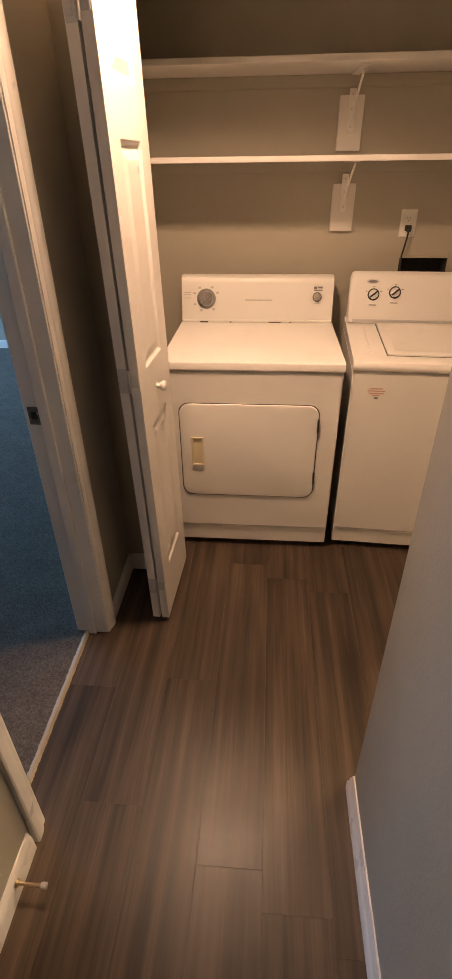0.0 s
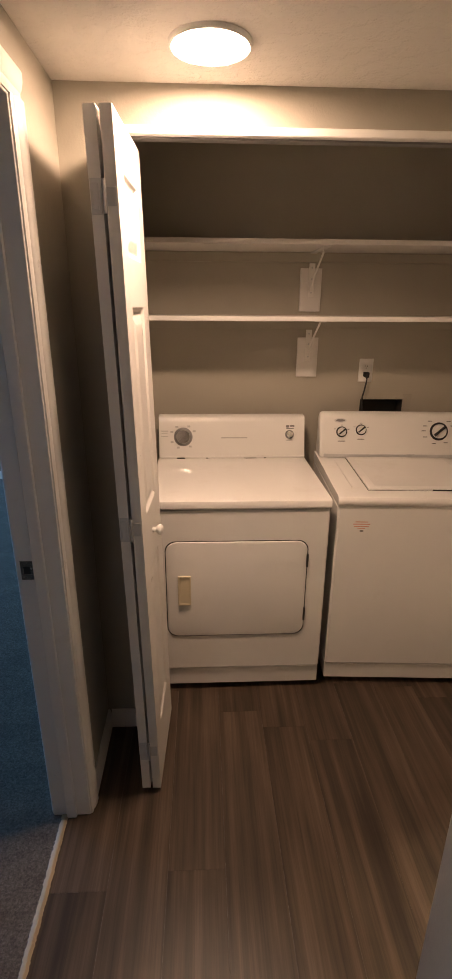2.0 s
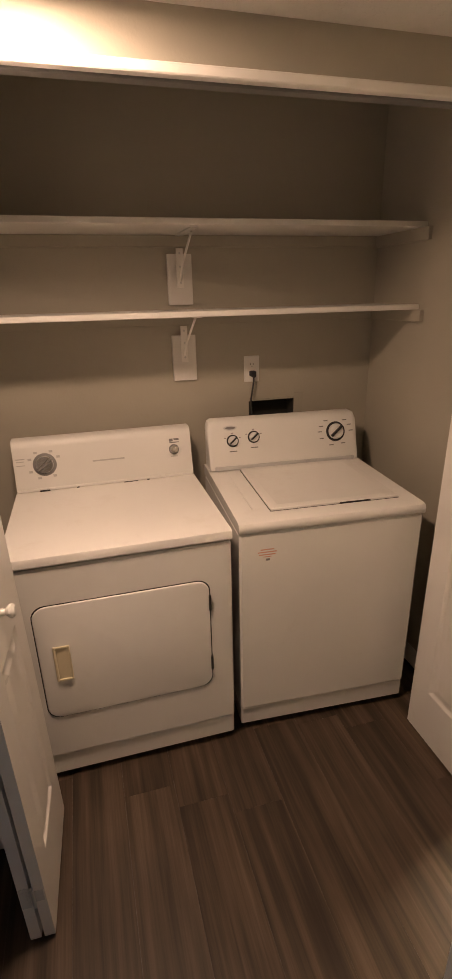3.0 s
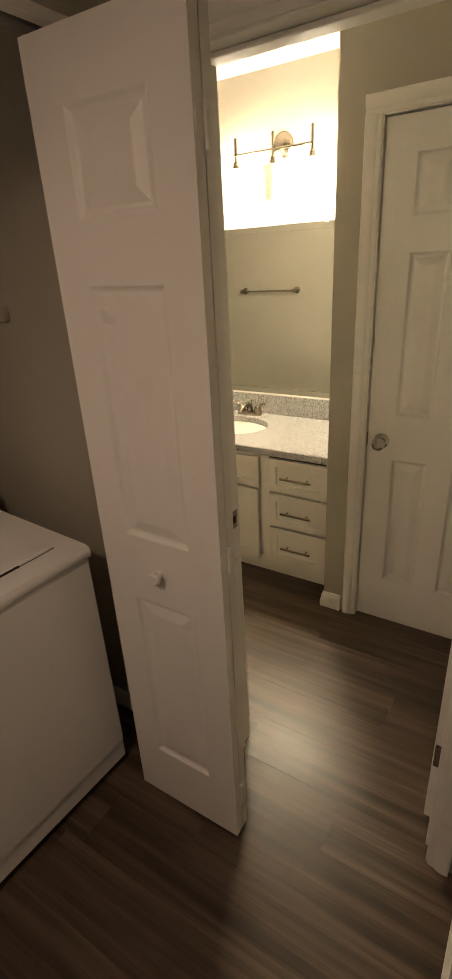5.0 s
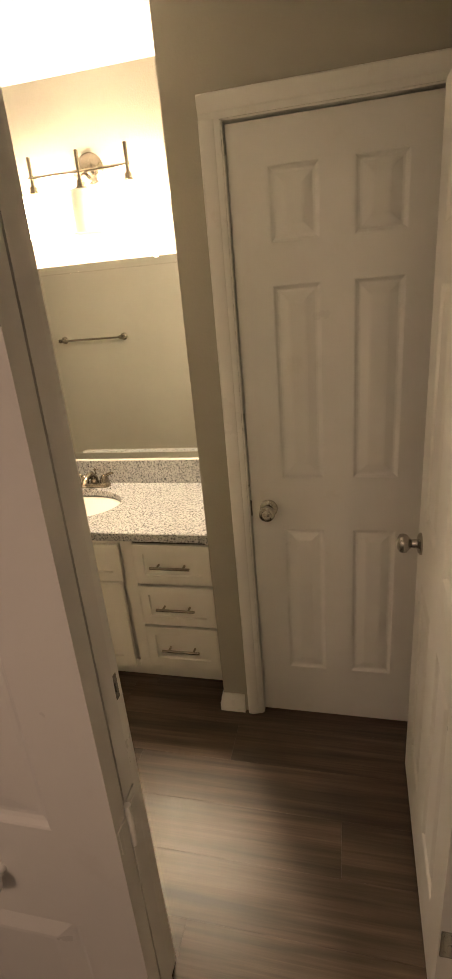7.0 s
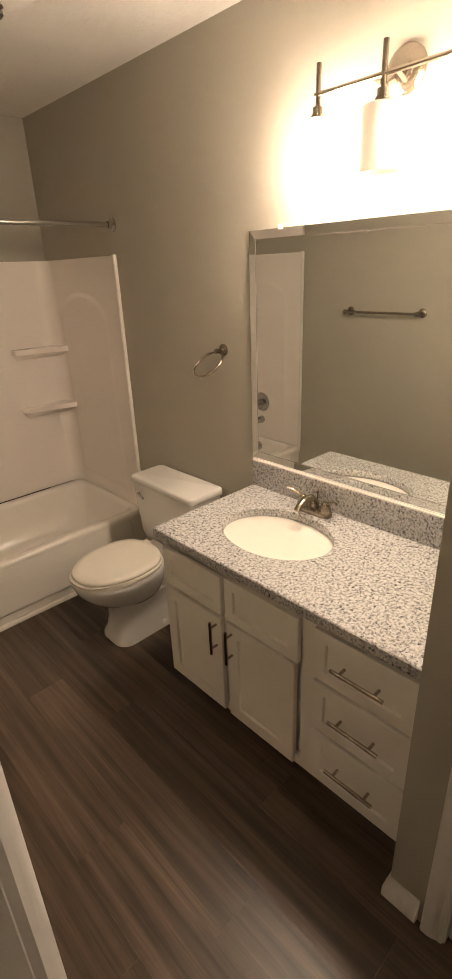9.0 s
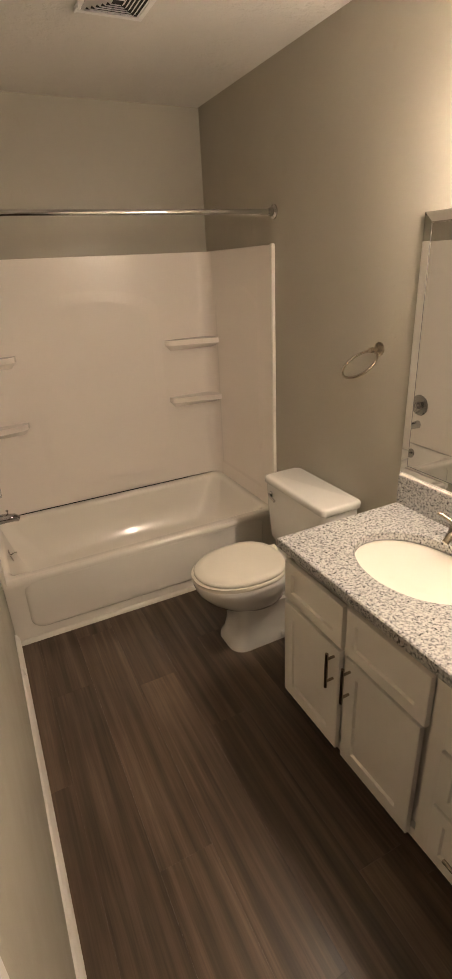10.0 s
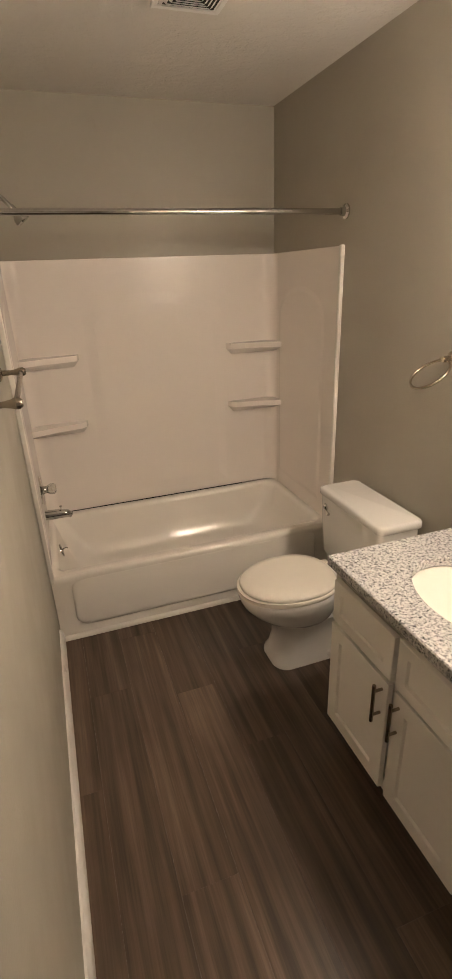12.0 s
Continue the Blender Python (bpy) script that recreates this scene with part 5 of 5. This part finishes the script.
def surround():
    root = thing("tub_surround", pose(RX / 2, NY, 0.366), "almond fibreglass tub surround with moulded corner shelves", "tub surround")
    z0, z1 = 0.366, 1.775
    yb = NY - 0.020
    wpart("back_panel", boxes((0.016, yb, z0, RX - 0.016, NY - 0.001, z1), ch=0.003), M_SURROUND, root)
    for x0, x1, s in ((0.001, 0.016, 1), (RX - 0.016, RX - 0.001, -1)):
        wpart("side_panel", boxes((x0, TF + 0.012, z0, x1, yb - 0.0005, z1), ch=0.003), M_SURROUND, root)
        xf = x1 if s > 0 else x0
        bm = bmesh.new()
        arc = [(xf, yb - 0.07)] + [(xf + s * 0.07 * (1 - math.cos(radians(9 * k))), yb - 0.07 + 0.07 * math.sin(radians(9 * k))) for k in range(1, 10)] + [(xf + s * 0.07, yb), (xf, yb)]
        extrude_poly(bm, arc, "z", z0, z1 - 0.002)
        wpart("corner_cove", bm, M_SURROUND, root, smooth=60)
        bm = bmesh.new()
        quad_box(bm, xf - s * 0.016, TF - 0.006, z0 - 0.03, xf + s * 0.006, TF + 0.014, z1 + 0.004, 0.004)
        wpart("front_edge", bm, M_CAULK, root, "white edge bead")
        bm = bmesh.new()
        base = arch_outline(TF + 0.40, 0.27, z0 + 0.09, 1.60, 0.16)
        small = arch_outline(TF + 0.40, 0.245, z0 + 0.115, 1.575, 0.15)
        loft(bm, [[(xf, y, z) for y, z in base], [(xf + s * 0.003, y, z) for y, z in small]])
        wpart("raised_panel", bm, M_SURROUND, root, smooth=0)
        c = xf + s * 0.0
        for z, w in (((1.290, 0.30), (0.935, 0.30)) if s < 0 else ((1.295, 0.30), (0.920, 0.30))):
            far = c + s * w
            plan = [(c, yb), (c, yb - 0.13), (c + s * 0.06, yb - 0.115), (c + s * 0.13, yb - 0.085), (far - s * 0.03, yb - 0.060), (far, yb - 0.035), (far + s * 0.012, yb)]
            bm = bmesh.new()
            top = [(x, y, z) for x, y in plan]
            mid = [(x, y, z - 0.03) for x, y in plan]
            low = [(c + (x - c) * 0.9, yb + (y - yb) * 0.25, z - 0.065) for x, y in plan]
            loft(bm, [low, mid, top])
            wpart("corner_shelf", bm, M_SURROUND, root, smooth=30)
    bm = bmesh.new()
    base, small = arch_outline(0.775, 0.40, z0 + 0.05, 1.60, 0.13), arch_outline(0.775, 0.34, z0 + 0.11, 1.54, 0.11)
    loft(bm, [[(x, yb, z) for x, z in base], [(x, yb - 0.0035, z) for x, z in small]])
    wpart("raised_panel", bm, M_SURROUND, root, smooth=0)
    wpart("joint_gap", boxes((0.03, yb - 0.0065, z0 - 0.0015, RX - 0.25, yb - 0.0005, z0 + 0.002)), M_GAP, root)


surround()


def tub_fittings():
    y = 4.41
    root = thing("shower_valve", pose(0.016, y, 0.672), "chrome tub valve with a clear acrylic knob", "valve")
    bm = bmesh.new()
    lathe(bm, (0, 0, 0), (1, 0, 0), [(0, 0), (0.078, 0), (0.077, 0.004), (0.062, 0.009), (0.026, 0.013), (0.020, 0.022), (0.018, 0.040), (0, 0.041)], 36)
    part("escutcheon", bm, M_CHROME, root)
    bm = bmesh.new()
    lathe(bm, (0.036, 0, 0), (1, 0, 0), [(0, 0), (0.020, 0.0), (0.026, 0.008), (0.029, 0.020), (0.027, 0.036), (0.020, 0.044), (0, 0.045)], 12)
    part("knob", bm, M_GLASS, root, "clear faceted acrylic knob", smooth=15)
    root = thing("tub_spout", pose(0.016, y, 0.525), "chrome tub spout with a diverter pin", "spout")
    bm = bmesh.new()
    tube(bm, [(0, 0, 0), (0.02, 0, 0), (0.07, 0, -0.001), (0.115, 0, -0.006), (0.135, 0, -0.018)], [0.031, 0.028, 0.025, 0.022, 0.016], 20)
    part("body", bm, M_CHROME, root, smooth=60)
    bm = bmesh.new()
    rod(bm, (0.085, 0, 0.018), (0.085, 0, 0.040), 0.003, 8)
    lathe(bm, (0.085, 0, 0.038), (0, 0, 1), [(0, 0), (0.007, 0), (0.007, 0.006), (0, 0.008)], 12)
    part("diverter_pin", bm, M_CHROME, root)
    root = thing("overflow_plate", pose(0.066, 4.408, 0.305), "chrome overflow plate with a trip lever", "overflow plate")
    bm = bmesh.new()
    lathe(bm, (0, 0, 0), (1, 0, 0.25), [(0, 0), (0.036, 0), (0.034, 0.005), (0, 0.007)], 28)
    tube(bm, [(0.006, 0, 0.004), (0.022, 0, 0.012), (0.034, 0, 0.008)], [0.004, 0.004, 0.005], 8)
    part("plate", bm, M_CHROME, root)
    root = thing("wall_shower", pose(0.0, y, 2.020), "chrome shower head on a bent arm", "shower head")
    bm = bmesh.new()
    lathe(bm, (0, 0, 0), (1, 0, 0), [(0, 0.0005), (0.032, 0.0005), (0.030, 0.005), (0.012, 0.012), (0, 0.012)], 24)
    part("flange", bm, M_CHROME, root)
    bm = bmesh.new()
    tube(bm, [(0.004, 0, 0), (0.052, 0, 0.004), (0.086, 0, -0.010), (0.122, 0, -0.050)], 0.0095, 12)
    part("arm", bm, M_CHROME, root, smooth=60)
    bm = bmesh.new()
    lathe(bm, (0.117, 0, -0.044), (0.62, 0, -0.78), [(0, 0), (0.013, 0.0), (0.015, 0.016), (0.013, 0.024), (0.022, 0.036), (0.033, 0.052), (0.034, 0.070), (0.030, 0.075), (0, 0.074)], 26)
    part("head", bm, M_CHROME, root)


tub_fittings()


def curtain_rod():
    root = thing("shower_curtain_rod", pose(RX / 2, TF + 0.0, 1.912), "chrome shower curtain rod across the tub", "curtain rod")
    h = RX / 2
    bm = bmesh.new()
    rod(bm, (-h + 0.004, 0, 0), (h - 0.004, 0, 0), 0.0128, 20)
    part("pole", bm, M_CHROME, root)
    for s in (-1, 1):
        bm = bmesh.new()
        lathe(bm, (s * (h - 0.0005), 0, 0), (-s, 0, 0), [(0, 0), (0.032, 0), (0.031, 0.006), (0.020, 0.012), (0.0165, 0.030), (0, 0.030)], 24)
        part("flange", bm, M_CHROME, root)


curtain_rod()


def towel_bar():
    root = thing("towel_bar", pose(0.0, 3.365, 1.402), "brushed nickel towel bar on round posts", "towel bar")
    for s in (-1, 1):
        bm = bmesh.new()
        lathe(bm, (0.0005, 0.250 * s, 0), (1, 0, 0), [(0, 0), (0.027, 0), (0.027, 0.005), (0.021, 0.010), (0.010, 0.014), (0.008, 0.040), (0.011, 0.058), (0.0145, 0.066), (0.0145, 0.078), (0.009, 0.086), (0, 0.087)], 24)
        part("post", bm, M_NICKEL, root)
    bm = bmesh.new()
    rod(bm, (0.071, -0.245, 0), (0.071, 0.245, 0), 0.0075, 14)
    part("bar", bm, M_NICKEL, root)


towel_bar()


def towel_ring():
    root = thing("towel_ring", pose(RX, 3.256, 1.370), "brushed nickel towel ring standing out from the wall", "towel ring")
    bm = bmesh.new()
    lathe(bm, (-0.0005, 0, 0), (-1, 0, 0), [(0, 0), (0.026, 0), (0.026, 0.005), (0.020, 0.010), (0.010, 0.014), (0.0085, 0.030), (0.012, 0.040), (0.010, 0.048), (0, 0.050)], 24)
    part("post", bm, M_NICKEL, root)
    bm = bmesh.new()
    d = Vector((-0.80, 0.06, -0.60)).normalized()
    c = Vector((-0.036, 0, -0.006)) + d * 0.070
    side = Vector((0.08, 1, 0)).normalized()
    tube(bm, [c + d * (0.072 * math.cos(a)) + side * (0.072 * math.sin(a)) for a in [2 * math.pi * k / 40 for k in range(40)]], 0.0045, 10, True)
    part("ring", bm, M_NICKEL, root, smooth=60)


towel_ring()


def ceiling_register():
    root = thing("ceiling_vent", pose(0.780, 3.757, BATH_H), "white four-way ceiling air register with angled slats", "vent")
    h = 0.118
    # Near-black sheet stands in for the shade behind the slats.
    part("backing", boxes((-h + 0.012, -h + 0.012, -0.002, h - 0.012, h - 0.012, -0.0005)), M_GAP, root)
    bm = boxes((-h, -h, -0.007, h, -h + 0.02, -0.0003), (-h, h - 0.02, -0.007, h, h, -0.0003), (-h, -h + 0.02, -0.007, -h + 0.02, h - 0.02, -0.0003), (h - 0.02, -h + 0.02, -0.007, h, h - 0.02, -0.0003), ch=0.002)
    part("frame", bm, M_PLASTIC, root)
    for turn in range(4):
        for k in range(6):
            r = 0.024 + 0.0138 * k
            w = r - 0.006
            bm = bmesh.new()
            pts = [(-0.0056, -0.0100), (-0.0054, -0.0110), (0.0040, -0.0052), (0.0036, -0.0042)]
            extrude_poly(bm, [(r + a, z) for a, z in pts], "x", -w, w)
            ob = part("slat", bm, M_PLASTIC, root, smooth=0)
            ob.matrix_local = pose(0, 0, 0, 0, 0, 90 * turn)
    part("damper_lever", boxes((-h - 0.004, h - 0.06, -0.016, -h + 0.004, h - 0.02, -0.006), ch=0.0015), M_PLASTIC, root)


ceiling_register()


def dome_light():
    root = thing("ceiling_dome_light", pose(0.79, 3.33, BATH_H), "unlit frosted glass ceiling dome light with a nickel finial", "ceiling light")
    bm = bmesh.new()
    lathe(bm, (0, 0, 0), (0, 0, -1), [(0, 0), (0.130, 0), (0.132, 0.012), (0.126, 0.020), (0, 0.020)], 40)
    part("pan", bm, M_NICKEL, root)
    bm = bmesh.new()
    lathe(bm, (0, 0, 0), (0, 0, -1), [(0.152, 0.018), (0.150, 0.030), (0.135, 0.062), (0.100, 0.090), (0.055, 0.106), (0.010, 0.112), (0.010, 0.108), (0.055, 0.102), (0.098, 0.086), (0.131, 0.060), (0.146, 0.030), (0.148, 0.020)], 40)
    part("glass_bowl", bm, M_SHADE, root, "frosted glass bowl", smooth=60)
    bm = bmesh.new()
    lathe(bm, (0, 0, -0.110), (0, 0, -1), [(0, 0), (0.016, 0.0), (0.017, 0.005), (0.010, 0.010), (0.014, 0.016), (0.014, 0.022), (0.008, 0.030), (0, 0.032)], 20)
    part("finial", bm, M_NICKEL, root, "round nickel finial")


dome_light()


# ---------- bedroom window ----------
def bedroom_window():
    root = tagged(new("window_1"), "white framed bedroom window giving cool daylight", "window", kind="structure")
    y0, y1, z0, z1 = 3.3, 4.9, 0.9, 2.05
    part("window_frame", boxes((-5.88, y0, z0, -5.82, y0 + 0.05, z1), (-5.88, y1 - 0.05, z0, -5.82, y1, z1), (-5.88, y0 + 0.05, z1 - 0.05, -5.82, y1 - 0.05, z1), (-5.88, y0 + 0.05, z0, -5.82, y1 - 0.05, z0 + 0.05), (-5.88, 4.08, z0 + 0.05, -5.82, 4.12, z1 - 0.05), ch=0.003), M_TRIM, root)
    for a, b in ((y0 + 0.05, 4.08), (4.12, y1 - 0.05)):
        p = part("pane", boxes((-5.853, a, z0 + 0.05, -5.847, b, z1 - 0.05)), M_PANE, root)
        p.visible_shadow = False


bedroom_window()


def wall_repair():
    """Spackled anchor holes beside the mirror."""
    root = tagged(new("trim_patch"), "rough spackled patches in the wall paint", "wall patch", kind="structure")
    rnd = random.Random(9)
    for k in range(16):
        y, z, r = 3.165 + rnd.uniform(-0.035, 0.045), 1.50 + rnd.uniform(-0.09, 0.10), rnd.uniform(0.006, 0.016)
        bm = bmesh.new()
        n = 14
        edge = [r * rnd.uniform(0.7, 1.2) for _ in range(n)]
        loops = [[(RX - h, y + e * s * math.cos(2 * math.pi * j / n), z + e * s * math.sin(2 * math.pi * j / n)) for j, e in enumerate(edge)] for h, s in ((0.0, 1.0), (0.0003, 0.8), (0.0005, 0.4))]
        loft(bm, loops)
        part("patch", bm, M_WALL, root, smooth=60)


wall_repair()


# ---------- floor of planks ----------
def plank_floor():
    root = tagged(new("floor"), "dark walnut vinyl plank floor with worn sheen", "floor", kind="structure")
    w, ln, rnd = 0.178, 1.22, random.Random(4)
    starts = {}
    for x0, x1, y0, y1 in ((-2.036, -0.968, -1.3, 3.02), (-0.968, -0.078, 1.05, 3.02), (-0.078, RX, 1.05, NY)):
        k = math.floor((x0 + 2.036) / w + 0.01)
        while -2.036 + k * w < x1 - 0.002:
            xa, xb = max(x0, -2.036 + k * w), min(x1, -2.036 + (k + 1) * w)
            starts.setdefault(k, rnd.uniform(-1.22, 0) - 1.3)
            y = starts[k]
            while y < y1:
                ya, yb = max(y, y0), min(y + ln, y1)
                if yb - ya > 0.004 and xb - xa > 0.004:
                    g = 0.00012
                    part("plank", boxes((xa + g, ya + g, -0.048, xb - g, yb - g, rnd.uniform(-0.00015, 0.0)), ch=0.0003), M_FLOOR, root, smooth=0)
                y += ln
            k += 1
    return root


plank_floor()
